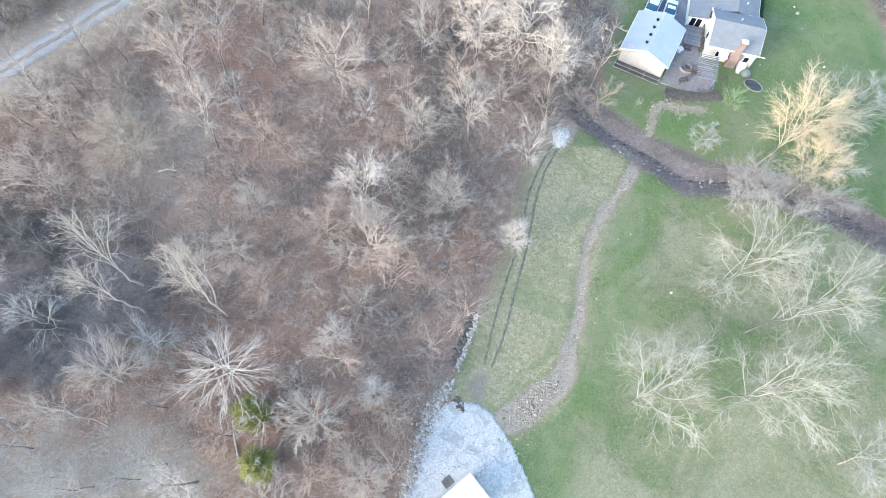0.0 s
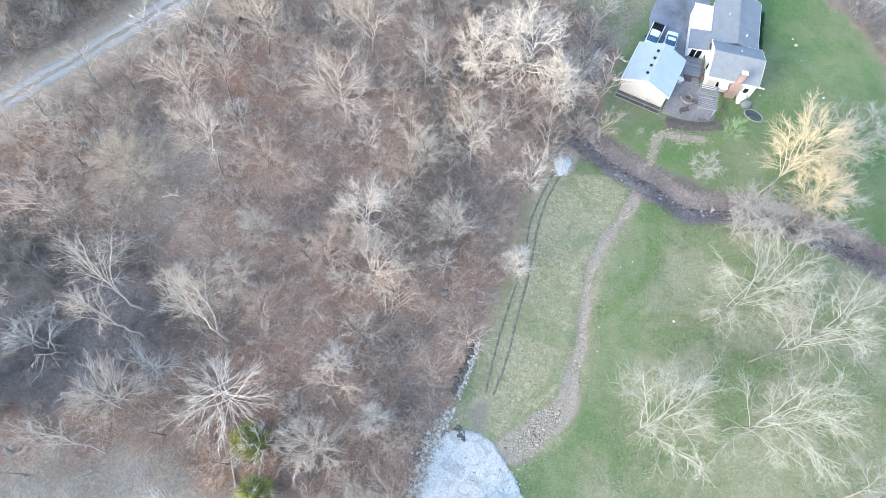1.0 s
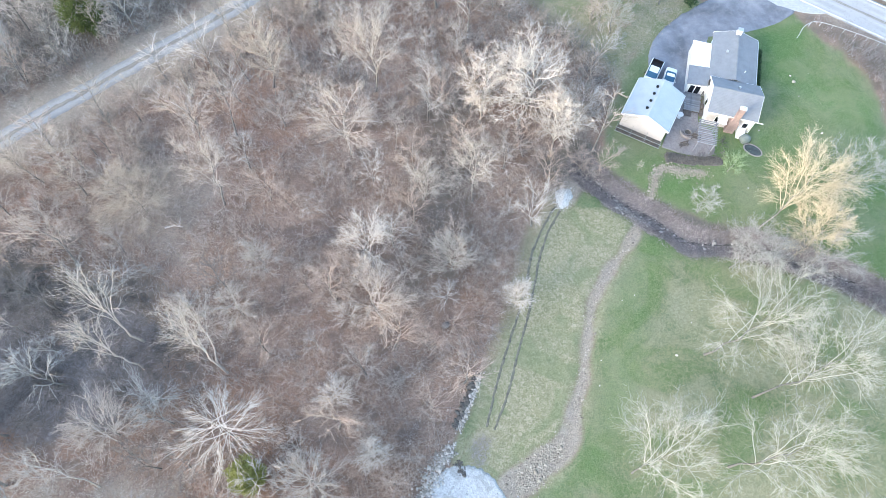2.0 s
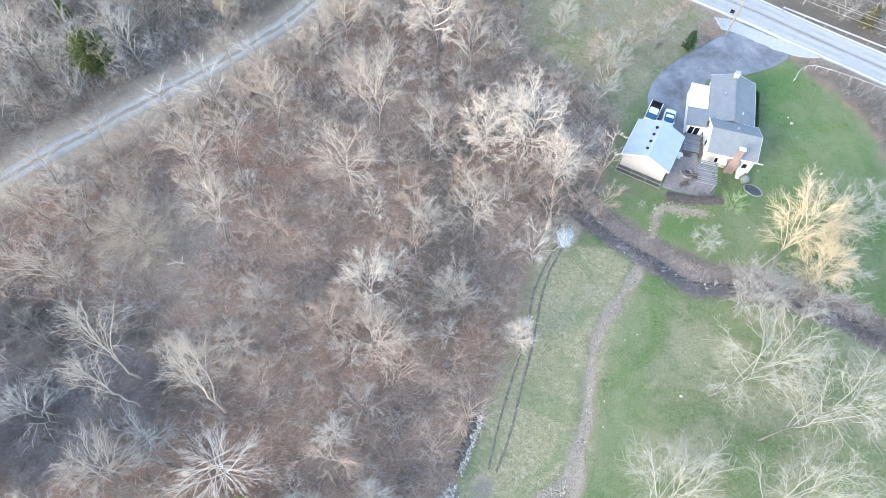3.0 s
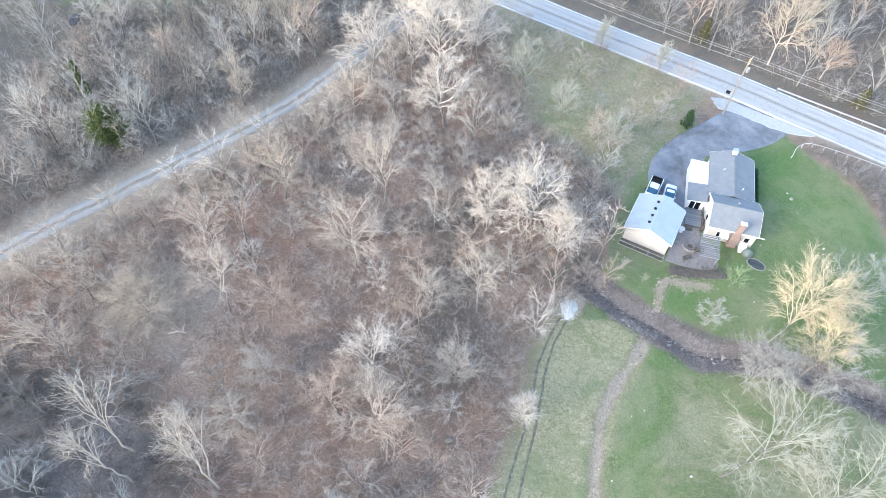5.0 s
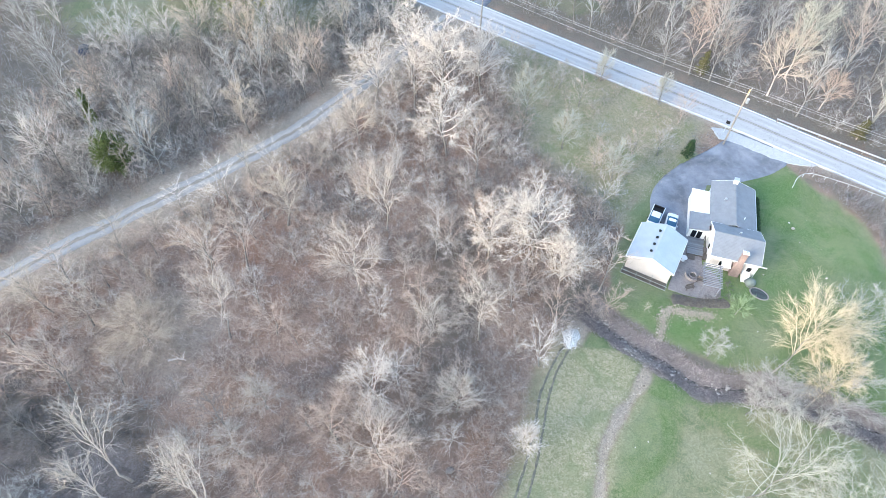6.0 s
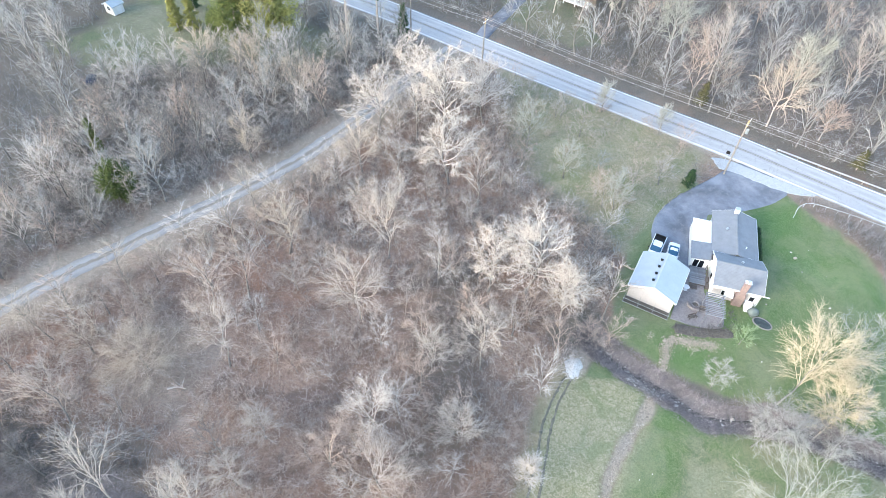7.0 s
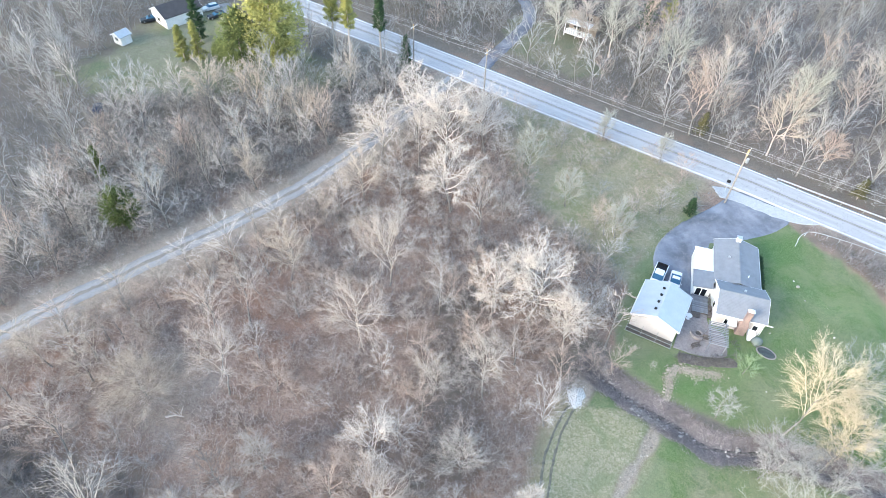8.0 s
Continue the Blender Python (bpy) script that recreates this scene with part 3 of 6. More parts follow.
def tree_meshes(seed, H, R, fork=0.35, limbs=9, nb=5, nt=5, nn=3, off=(0.0, 0.0), girth=1.0, lift=0.10, wander=0.16, fine=1.0, mats=None, stems=1, lite=False, spread=0.8, out=0.45, twig=1.0, shrink=0.5, flat=1.0):
    """Trunk, and crown of forking limbs, branches and twigs that strive outwards, of a bare broadleaf tree that stands at the origin."""
    rng = np.random.default_rng(seed)
    off = np.array([off[0], off[1], 0.0])
    r0 = (0.0075 * H + 0.035) * girth
    heart = np.array([0, 0, H * (fork + 0.28 * (1 - fork))]) + off * 0.75   # the middle of the crown
    top = np.array([0, 0, H * 0.86]) + off * 0.8
    k0, k1, k2 = (4, 4, 2) if lite else (8, 7, 4)
    s0, s1 = (4, 3) if lite else (7, 5)
    wood, starts, aims, lens = [], [], [], []
    for s in range(stems):
        foot = np.zeros(3) if stems == 1 else np.append(rng.normal(size=2) * 0.25, 0)
        end = top * np.array([1, 1, rng.uniform(0.8, 1.05)]) + (0 if stems == 1 else np.append(rng.normal(size=2) * R * 0.4, 0))
        u = np.linspace(0, 1, k0 + 1)[:, None]
        bend = np.append(rng.normal(size=2) * 0.03 * H, 0)
        trunk = foot + (end - foot) * u + bend * np.sin(u * math.pi) + rng.normal(size=(k0 + 1, 3)) * 0.012 * H * np.sin(u * math.pi)
        trunk[0] = foot - np.array([0, 0, 0.25])
        rad = r0 * (1.03 - u[:, 0]) ** 0.9 * (1 if stems == 1 else 0.55)
        rad[0] *= 1.5
        wood.append(tubes(trunk[None], rad[None], s0))
        n = max(2, limbs // stems)
        f = fork + (0.96 - fork) * ((np.arange(n) + rng.random(n)) / n) ** 1.4
        at = f * k0
        i = np.minimum(at.astype(int), k0 - 1)
        st = trunk[i] + (trunk[i + 1] - trunk[i]) * (at - i)[:, None]
        az = np.arange(n) * 2.4 + rng.uniform(0, 6) + rng.normal(size=n) * 0.35
        g = (f - fork) / (1 - fork)
        reach = 0.74 * R * np.sqrt(np.clip(1.0 - 0.8 * g ** 1.6, 0.08, 1)) * rng.uniform(0.7, 1.12, n)
        goal_z = H * (fork + (1 - fork) * (0.34 + 0.52 * g ** 0.8) * flat) * rng.uniform(0.92, 1.05, n)
        goal = np.stack([np.cos(az) * reach, np.sin(az) * reach, goal_z], 1) + off
        starts.append(st), aims.append(goal - st), lens.append(np.linalg.norm(goal - st, axis=1))
    st, aim, ln = np.concatenate(starts), np.concatenate(aims), np.concatenate(lens)

    def strive(p, d):
        """Turn directions away from the heart of the crown."""
        return unit(d + out * unit(p - heart) * np.array([1, 1, 0.8]))
    L1 = grow(rng, st, aim, ln, k1, wander * 0.75, lift * 0.5)
    r1 = np.clip(0.0105 * ln, 0.035, 0.085) * girth * fine ** 0.5
    crown = [tubes(L1, r1[:, None] * np.linspace(1, 0.4, k1 + 1)[None], s1)]
    s2, d2, u2 = shoots(rng, L1, nb, 0.22, spread, 0.75)
    l2 = np.repeat(ln, nb) * shrink * rng.uniform(0.65, 1.15, len(s2)) * (1.25 - 0.55 * u2)
    L2 = grow(rng, s2, strive(s2, d2), l2, k2, wander, lift)
    crown.append(tubes(L2, np.repeat(r1, nb)[:, None] * 0.6 * np.linspace(1, 0.42, k2 + 1)[None], 3))
    ends = np.concatenate([L2, L1[:, -k2 - 1:]])
    l_end = np.concatenate([l2, ln * shrink * 0.8])
    r_end = np.concatenate([np.repeat(r1, nb) * 0.42, r1 * 0.5])
    s3, d3, u3 = shoots(rng, ends, nt, 0.18, spread, 0.75)
    l3 = np.repeat(l_end, nt) * 0.55 * rng.uniform(0.6, 1.15, len(s3)) * twig
    k3 = 1 if lite else 2
    L3 = grow(rng, s3, strive(s3, d3), l3, k3, wander * 1.2, lift)
    r3 = np.clip(np.repeat(r_end, nt) * 0.85, 0.015 * fine, 0.026 * fine)
    crown.append(tubes(L3, r3[:, None] * np.linspace(1, 0.45, k3 + 1)[None], 3))
    s4, d4, u4 = shoots(rng, L3, nn, 0.3, spread * 0.95, 0.8)
    l4 = np.repeat(l3, nn) * rng.uniform(0.4, 0.7, len(s4))
    L4 = grow(rng, s4, strive(s4, d4), l4, 1, wander, lift)
    crown.append(tubes(L4, np.repeat(r3, nn)[:, None] * np.array([0.62, 0.25])[None], 3))
    mt, mc = mats
    return mesh_np("trunk", *join(wood), mt), mesh_np("crown", *join(crown), mc)


def plant(meshes, x, y, label, category="tree", turn=0.0, size=1.0, name="bare_tree", group="", tilt=(0, 0)):
    """A tree as a thing of its own: trunk, and crown of limbs and twigs."""
    z = float(ground_height(np.array([x]), np.array([y]))[0])
    ob = empty(name, pose(x, y, z - 0.03, tilt[0], tilt[1], turn) @ Matrix.Diagonal((size, size, size, 1)), label, category, group)
    for part_name, me in zip(("trunk", "crown"), meshes):
        p = new(part_name, me)
        p.parent = ob
    return ob


GREY, PALE, RUST, GOLD, OLIVE, COOL = [(BARK_MID, b) for b in (BARK_GREY, BARK_PALE, BARK_RUST, BARK_GOLD, BARK_OLIVE, BARK_COOL)]

# Trees with a look of their own: x, y, height, crown radius.
SYCAMORES = [(-3.3, 95.5, 21, 8.4), (-1.5, 82.0, 17, 6.8), (11.2, 58.6, 20, 6.2), (16.4, 53.8, 15, 4.0), (5.6, 58.6, 16, 4.4), (-15.6, 94.6, 17, 6.6), (-9.3, 102.0, 19, 6.2), (4.4, 100.2, 17, 5.2)]
for k, (x, y, H, R) in enumerate(SYCAMORES):
    plant(tree_meshes(100 + k, H, R, 0.26, 22, 9, 8, 3, girth=1.05, wander=0.25, lift=0.04, fine=1.55, twig=0.66, spread=1.05, out=0.5, mats=PALE, shrink=0.40), x, y,
          "large bare sycamore with cream-white limbs", group="sycamores at the wood's edge", name="sycamore_tree")
x, y = -22.2, 11.9
plant(tree_meshes(120, 12.5, 7.4, 0.40, 32, 6, 4, 2, wander=0.12, lift=0.0, fine=1.0, mats=PALE, spread=0.6, girth=0.8, shrink=0.42, flat=0.6, out=0.7), x, y, "pale bare tree with limbs radiating like spokes", name="spreading_tree")
WILLOWS = [(44.6, 42.6, 15.0, 4.9, 4.3, 4.0), (48.2, 38.2, 13.0, 4.4, 0.5, 2.0)]
for k, (x, y, H, R, ox, oy) in enumerate(WILLOWS):
    plant(tree_meshes(130 + k, H, R, 0.28, 18, 9, 9, 4, off=(ox, oy), wander=0.17, lift=0.03, fine=1.25, mats=GOLD, spread=0.9, girth=0.8, shrink=0.46, out=0.5), x, y,
          "bare willow with glowing golden-yellow twigs by the creek", group="willows by the creek", name="willow_tree")
LAWN_TREES = [(33.9, 24.0, 17, 8.0, 4.5, 3.0), (39.0, 18.8, 17.5, 7.0, 6.5, 3.0), (23.4, 9.6, 14, 6.6, 4.0, 1.5), (34.6, 10.6, 17, 8.2, 5.0, 1.0),
              (50.0, 36.6, 12, 5.2, 1.0, 1.5), (41.0, 37.0, 9, 4.6, 0.5, 0.5), (54.5, 47, 14, 5.0, 1, 1), (58, 28, 16, 6.5, 1, 0), (47.5, 3.5, 13, 6.0, 1, 0)]
for k, (x, y, H, R, ox, oy) in enumerate(LAWN_TREES):
    plant(tree_meshes(140 + k, H, R, 0.22, 16, 8, 7, 4, off=(ox, oy), wander=0.25, lift=0.02, fine=0.9, twig=0.85, mats=(BARK_DARK, BARK_OLIVE) if k < 4 else COOL, girth=0.7, spread=0.95, out=0.4), x, y,
          "bare spreading tree leaning over the lawn", group="bare trees on the lawn", name="lawn_tree")
LEANING = [(-24.7, 19.6, 20.5, 3.0, -1.5, 1.2), (-26.1, 20.5, 16.5, 3.2, -0.5, 2.5), (-34.7, 19.7, 15.5, 3.2, -2.5, 0.5), (-36.4, 6.2, 13.5, 5.0, -3.0, 0.8), (-35.6, 23.2, 19, 3.6, -2, 2), (-49.9, 23.6, 11, 3.5, -2, 0),
           (-29.3, 42.9, 15.5, 4.6, -0.5, 1), (-12.8, 52, 16.0, 5.6, 0, 0), (-10.1, 64.1, 18.0, 6.0, 0, 0), (4.7, 45, 15.8, 4.0, 0, 0)]
for k, (x, y, H, R, ox, oy) in enumerate(LEANING):
    plant(tree_meshes(160 + k, H, R if k > 4 else 0.6 * R, 0.28 if k > 4 else 0.42, 15 if k > 4 else 10, 7 if k > 4 else 5, 6 if k > 4 else 4, 3, off=(ox, oy), wander=0.12, lift=0.08, spread=0.8, fine=1.2, girth=0.8, mats=(BARK_GREY, BARK_GREY) if k < 5 else GREY), x, y,
          "tall bare tree with a grey-white trunk in the wood", group="tall bare trees in the wood", name="tall_tree")
THICKET = [(-8.6, 35.3, 13, 4.4), (-6.9, 27.8, 12, 5.2), (2, 34.2, 10, 3.6), (-11, 16.6, 7, 2.6), (-6.4, 10.3, 7.2, 2.3), (-12.3, 6.9, 11, 4.6), (-6.7, 0.9, 9, 3.6), (-35.8, 11.9, 10.5, 4.4),
           (10.5, 29.6, 8.5, 1.7), (-22, 33, 9, 3.2), (-2, 45, 11, 3.2), (-24, 27, 8, 3.4)]
for k, (x, y, H, R) in enumerate(THICKET):
    plant(tree_meshes(180 + k, H, R, 0.14, 18, 7, 6, 3, wander=0.13, lift=0.05, fine=1.35, spread=0.75, mats=PALE if k in (0, 3, 4, 8) else GREY, girth=0.9), x, y,
          "whitish bare tree with a rounded twiggy crown", group="pale round trees in the wood", name="round_tree")
CREEK_TREES = [(43.5, 37.1, 9, 4.2), (39.3, 36.2, 8, 3.2), (47.7, 34.8, 9, 3.5), (36.1, 44.4, 7, 3.0)]
for k, (x, y, H, R) in enumerate(CREEK_TREES):
    plant(tree_meshes(280 + k, H, R, 0.16, 13, 6, 5, 3, wander=0.30, lift=0.0, fine=1.0, mats=(BARK_DARK, BARK_COOL), girth=0.8, spread=0.95, out=0.4), x, y,
          "low tangled grey tree leaning over the creek", group="tangled trees by the creek", name="creek_tree")
YARD_TREES = [(-17.1, 84.0, 12, 5.8), (-37, 85, 12.5, 4.2), (-42.2, 108.5, 14, 5.6), (-31.7, 103.2, 12, 6.2), (-53.1, 109.5, 13, 5.6), (-25.8, 63.9, 14, 4.6), (12.8, 93.9, 12.5, 4.6), (19.1, 85.4, 9.5, 3.2), (27, 78.1, 8.5, 4.2), (28.2, 106.2, 8.5, 2.2), (38.9, 100.6, 7.5, 2.0)]
for k, (x, y, H, R) in enumerate(YARD_TREES):
    plant(tree_meshes(200 + k, H, R, 0.18, 16, 7, 6, 3, wander=0.11, lift=0.11, fine=1.4, spread=0.65, mats=OLIVE if k > 5 else (BARK_MID, BARK_TAN)), x, y, "slender bare tree with upswept fine twigs", name="slender_tree")
plant(tree_meshes(262, 4.5, 2.6, 0.12, 12, 6, 6, 3, wander=0.16, fine=1.0, mats=(BARK_MID, BARK_GREEN), girth=0.7), 41.7, 51.7, "small garden tree with pale green spring twigs", name="budding_tree")
FAR_TREES = [(60.9, 104.5, 17, 6.6, BARK_TAN), (66, 110.5, 19, 7.0, BARK_OLIVE), (69.8, 100.6, 10, 3.4, BARK_RUST), (53, 120, 17, 7.0, BARK_GREY), (45, 128, 18, 7, BARK_OLIVE), (34, 141, 17, 7.0, BARK_OLIVE), (27, 143.5, 15, 6.0, BARK_GREY), (21, 146, 14, 5.5, BARK_OLIVE), (82, 118, 18, 7, BARK_GREY)]
for k, (x, y, H, R, b) in enumerate(FAR_TREES):
    plant(tree_meshes(220 + k, H, R, 0.24, 14, 7, 6, 3, wander=0.14, lift=0.07, fine=1.9, mats=(BARK_GREY, b), spread=0.75, girth=1.0), x, y, "broad bare tree in the wood across the road", group="bare trees across the road", name="broad_tree")
TRACKSIDE = [(-49, 50.3, 8), (-55.2, 51, 6), (-58.5, 47.5, 5.5), (-46.5, 53.5, 7), (-38, 63, 7), (-27.5, 76, 7), (-43, 66.5, 4.5)]
for k, (x, y, H) in enumerate(TRACKSIDE):
    plant(tree_meshes(240 + k, H, 1.5, 0.4, 7, 3, 3, 1, wander=0.13, fine=1.0, mats=(BARK_MID, BARK_MID)), x, y, "young thin bare tree beside the gravel track", group="saplings along the track", name="sapling")


plant(tree_meshes(260, 9, 6.8, 0.06, 30, 9, 8, 3, wander=0.12, lift=0.05, fine=0.95, mats=(BARK_MID, BARK_TAN), spread=0.8, girth=0.7, shrink=0.42), -40.0, 41.6, "wide dome of dense tan twigs in the wood", name="dome_tree")


# Stock for the rest of the wood.
def stock(kind, seed, mats):
    if kind == "tall":
        return tree_meshes(seed, 14, 3.4, 0.24, 10, 4, 5, 2, wander=0.12, lift=0.09, fine=1.7, mats=mats, girth=0.9, lite=True, spread=0.7)
    if kind == "far":
        return tree_meshes(seed, 14, 3.6, 0.24, 10, 4, 4, 1, wander=0.13, lift=0.09, fine=2.1, mats=mats, girth=0.9, lite=True, spread=0.75)
    if kind == "round":
        return tree_meshes(seed, 9, 3.6, 0.14, 12, 4, 5, 2, wander=0.13, lift=0.06, fine=1.45, mats=mats, girth=0.9, lite=True, spread=0.75)
    return tree_meshes(seed, 4.6, 2.5, 0.05, 14, 3, 4, 2, wander=0.14, lift=0.04, fine=1.15, mats=mats, girth=0.6, stems=4, lite=True, spread=0.75)


STOCK = {kind: [stock(kind, 300 + 20 * j + i, m) for i, m in enumerate((GREY, RUST, GREY, RUST, PALE, COOL, COOL, (BARK_MID, BARK_COOL), (BARK_MID,) * 2, (BARK_MID, BARK_TAN)))] for j, kind in enumerate(("tall", "round", "bush", "far"))}
TAKEN = [(t[0], t[1], t[3]) for t in SYCAMORES + THICKET + YARD_TREES + CREEK_TREES] + [(t[0], t[1], t[3]) for t in WILLOWS + LAWN_TREES + FAR_TREES] + [(t[0] + 0.5 * t[4], t[1] + 0.5 * t[5], 9) for t in LEANING] + [(-22.2, 11.9, 6), (-40.0, 41.6, 12)]


WOOD = [(-66, -12), (68, -12), (72, 30), (132, 188), (10, 190), (-160, 190), (-92, 22)]


def clear_of_wood(X, Y):
    """Where no wood grows: lawns, road, track, yards, pad, creek mouth."""
    dt, _ = line_distance(X, Y, TRACK)
    dr, _ = line_distance(X, Y, ROAD)
    out = (dt < 5.0) | (dr < 7.5)
    for poly, grow_by in ((DRIVEWAY, 1.5), (LAWN, 1.6), (HOUSE_LAWN, 0.8), (CLEARING, -1.0), (PAD, 0.5), (WEST_YARD, -1), (EAST_YARD, 0)):
        out |= inside(X, Y, poly) > -grow_by
    return out


def scatter(n, x0, x1, y0, y1, gap, seed):
    """Points of the wood, at least gap apart and clear of the trees already planted."""
    rng = np.random.default_rng(seed)
    X, Y = rng.uniform(x0, x1, n), rng.uniform(y0, y1, n)
    ok = ~clear_of_wood(X, Y) & (inside(X, Y, WOOD) > 0)
    kept = []
    for x, y in zip(X[ok], Y[ok]):
        if all((x - a) ** 2 + (y - b) ** 2 > gap * gap for a, b in kept) and all((x - a) ** 2 + (y - b) ** 2 > (0.45 * r + 1) ** 2 for a, b, r in TAKEN):
            kept.append((x, y))
    return kept


LABELS = {"tall": "tall slim bare tree in the wood", "round": "bare tree with a rounded crown in the wood"}


def fill(points, mix, seed, lo=0.75, hi=1.2, shades=(0, 1, 2, 3, 4), by_place=False, bush=("thicket_bush", "leafless reddish-grey thicket bush", "bushes of the wood"), far=("far_tree", "tall grey bare tree in the western wood", "trees of the western wood")):
    rng = np.random.default_rng(seed)
    for x, y in points:
        kind = mix[int(rng.integers(len(mix)))]
        shade = shades[int(rng.integers(len(shades)))]
        if by_place and x < -26 and y < 36 + 0.25 * (x + 26):
            shade = 6 + int(rng.integers(3))   # darker cool-grey bark, standing for the corner's lack of light
        elif by_place and line_distance(np.array(x), np.array(y), TRACK)[0] < 17:
            shade = (9, 4, 9, 1)[int(rng.integers(4))]   # tan and pale trees along the track
        if by_place and y > 64 and rng.random() < 0.6:
            shade = 4   # paler trees towards the road
        me = STOCK[kind][shade]
        plant(me, x, y, {"bush": bush[1], "far": far[1]}.get(kind) or LABELS[kind], "bush" if kind == "bush" else "tree", turn=float(rng.uniform(0, 360)), size=float(rng.uniform(lo, hi)),
              name={"tall": "wood_tree", "far": far[0], "round": "crown_tree", "bush": bush[0]}[kind], group={"tall": "slim trees of the wood", "far": far[2], "round": "rounded trees of the wood", "bush": bush[2]}[kind],
              tilt=(float(rng.normal() * 3), float(rng.normal() * 3)))


fill(scatter(4200, -72, 24, -14, 125, 3.1, 1), ["round", "bush", "bush", "round", "bush", "round", "tall"], 11, 0.6, 1.15, (0, 1, 3, 1, 2, 3, 4), by_place=True)
fill([p for p in scatter(3200, -150, -14, 30, 190, 4.7, 2) if line_distance(np.array(p[0]), np.array(p[1]), TRACK)[1] > 0], ["far", "far", "far", "bush"], 12, 0.8, 1.2, (7, 8, 8, 8, 7, 5), bush=("grey_bush", "cool grey leafless bush in the western wood", "bushes of the western wood"))
fill([p for p in scatter(5200, -60, 135, 60, 190, 3.8, 3) if line_distance(np.array(p[0]), np.array(p[1]), ROAD)[1] < 0], ["far", "round", "far", "bush"], 13, 0.9, 1.35, (6, 7, 7, 8, 8, 1), far=("roadside_tree", "tall bare tree in the wood across the road", "slim trees across the road"), bush=("roadside_bush", "grey leafless bush in the wood across the road", "bushes across the road"))


def yard_edge(n, gap, seed):
    """Trees that thin out into the western yard, leaving its middle open."""
    rng = np.random.default_rng(seed)
    X, Y = rng.uniform(-140, -24, n), rng.uniform(100, 185, n)
    mid = inside(X, Y, WEST_YARD)
    ok = (X < -84) & (Y > 112) & (mid > -6) | (mid > 0) & (mid < 3) & (Y < 140)
    ok &= line_distance(X, Y, TRACK)[0] > 4
    ok &= (np.hypot(X + 80.4, Y - 147.2) > 12) & (np.hypot(X + 85, Y - 134.6) > 4.5)
    kept = []
    for x, y in zip(X[ok], Y[ok]):
        if all((x - a) ** 2 + (y - b) ** 2 > gap * gap for a, b in kept) and all((x - a) ** 2 + (y - b) ** 2 > (0.3 * r + 1) ** 2 for a, b, r in TAKEN):
            kept.append((x, y))
    return kept


fill(yard_edge(1600, 3.9, 21), ["far", "far", "round"], 22, 0.7, 1.1, (5, 6, 7, 4), far=("yard_tree", "slim grey bare tree at the edge of the far yard", "trees round the far yard"))


def scrub_places(n, gap, seed):
    """Places for low scrub along both shoulders of the gravel track."""
    rng = np.random.default_rng(seed)
    X, Y = rng.uniform(-100, -12, n), rng.uniform(30, 130, n)
    d = line_distance(X, Y, TRACK)[0]
    ok = (d > 3.3) & (d < 7.0) & (line_distance(X, Y, ROAD)[0] > 9)
    kept = []
    for x, y in zip(X[ok], Y[ok]):
        if all((x - a) ** 2 + (y - b) ** 2 > gap * gap for a, b in kept):
            kept.append((x, y))
    return kept


fill(scrub_places(3400, 1.75, 23), ["bush"], 24, 0.3, 0.65, (9, 1, 3, 4, 9), bush=("scrub_bush", "low tan scrub bush beside the gravel track", "scrub along the gravel track"))


# Undergrowth: thin stems too many to count.
def undergrowth(name, n, x0, x1, y0, y1, tall, stems, material, label, seed, keep=None, rad=0.016, lean=0.45, forks=0):
    rng = np.random.default_rng(seed)
    X, Y = rng.uniform(x0, x1, n), rng.uniform(y0, y1, n)
    ok = ~clear_of_wood(X, Y) if keep is None else keep(X, Y)
    X, Y = X[ok], Y[ok]
    clump = 0.5 + 0.5 * np.sin(X * 0.31 + 2 * np.sin(Y * 0.17)) * np.sin(Y * 0.27 + 1.5 * np.sin(X * 0.13))
    ok = rng.random(len(X)) < 0.25 + 0.75 * clump
    X, Y = np.repeat(X[ok], stems), np.repeat(Y[ok], stems)
    m = len(X)
    X, Y = X + rng.normal(size=m) * 0.25, Y + rng.normal(size=m) * 0.25
    foot = np.stack([X, Y, ground_height(X, Y) - 0.05], 1)
    aim = np.stack([rng.normal(size=m) * lean, rng.normal(size=m) * lean, np.ones(m)], 1)
    ln = tall * rng.uniform(0.4, 1.3, m)
    P = grow(rng, foot, aim, ln, 1, 0.1, 0.0)
    pieces = [tubes(P, np.array([[rad, rad * 0.5]]) * np.ones((m, 1)), 3)]
    if forks:
        s2, d2, _ = shoots(rng, P, forks, 0.3, 0.8, 0.7)
        P2 = grow(rng, s2, d2, np.repeat(ln, forks) * rng.uniform(0.35, 0.7, m * forks), 1, 0.1, 0.1)
        pieces.append(tubes(P2, np.array([[rad * 0.7, rad * 0.3]]) * np.ones((m * forks, 1)), 3))
    me = mesh_np(name, *join(pieces), material)
    return tagged(new(name, me), label, "undergrowth", kind="stuff")


def stems(name, lo, hi):
    m = Mat(name, 0.95)
    clump = m.grey(m.noise(0.33, 3, 0.6), 0.35, 0.65)
    m.color(m.mix(m.math("ADD", m.math("MULTIPLY", m.island(), 0.5), m.math("MULTIPLY", clump, 0.5)), lo, hi))
    return m.m


# Brush stems coloured dark to carry the corner's shade.
undergrowth("shaded_brush", 3400, -70, -28, 6, 36, 1.9, 4, stems("shaded_brush_stems", (0.06, 0.055, 0.054), (0.34, 0.31, 0.295)), "tangled brush, darkened for the shade of a dense wood corner", 10, keep=lambda X, Y: inside(X, Y, DIM_CORNER) > 0, lean=0.75, rad=0.026, forks=3)
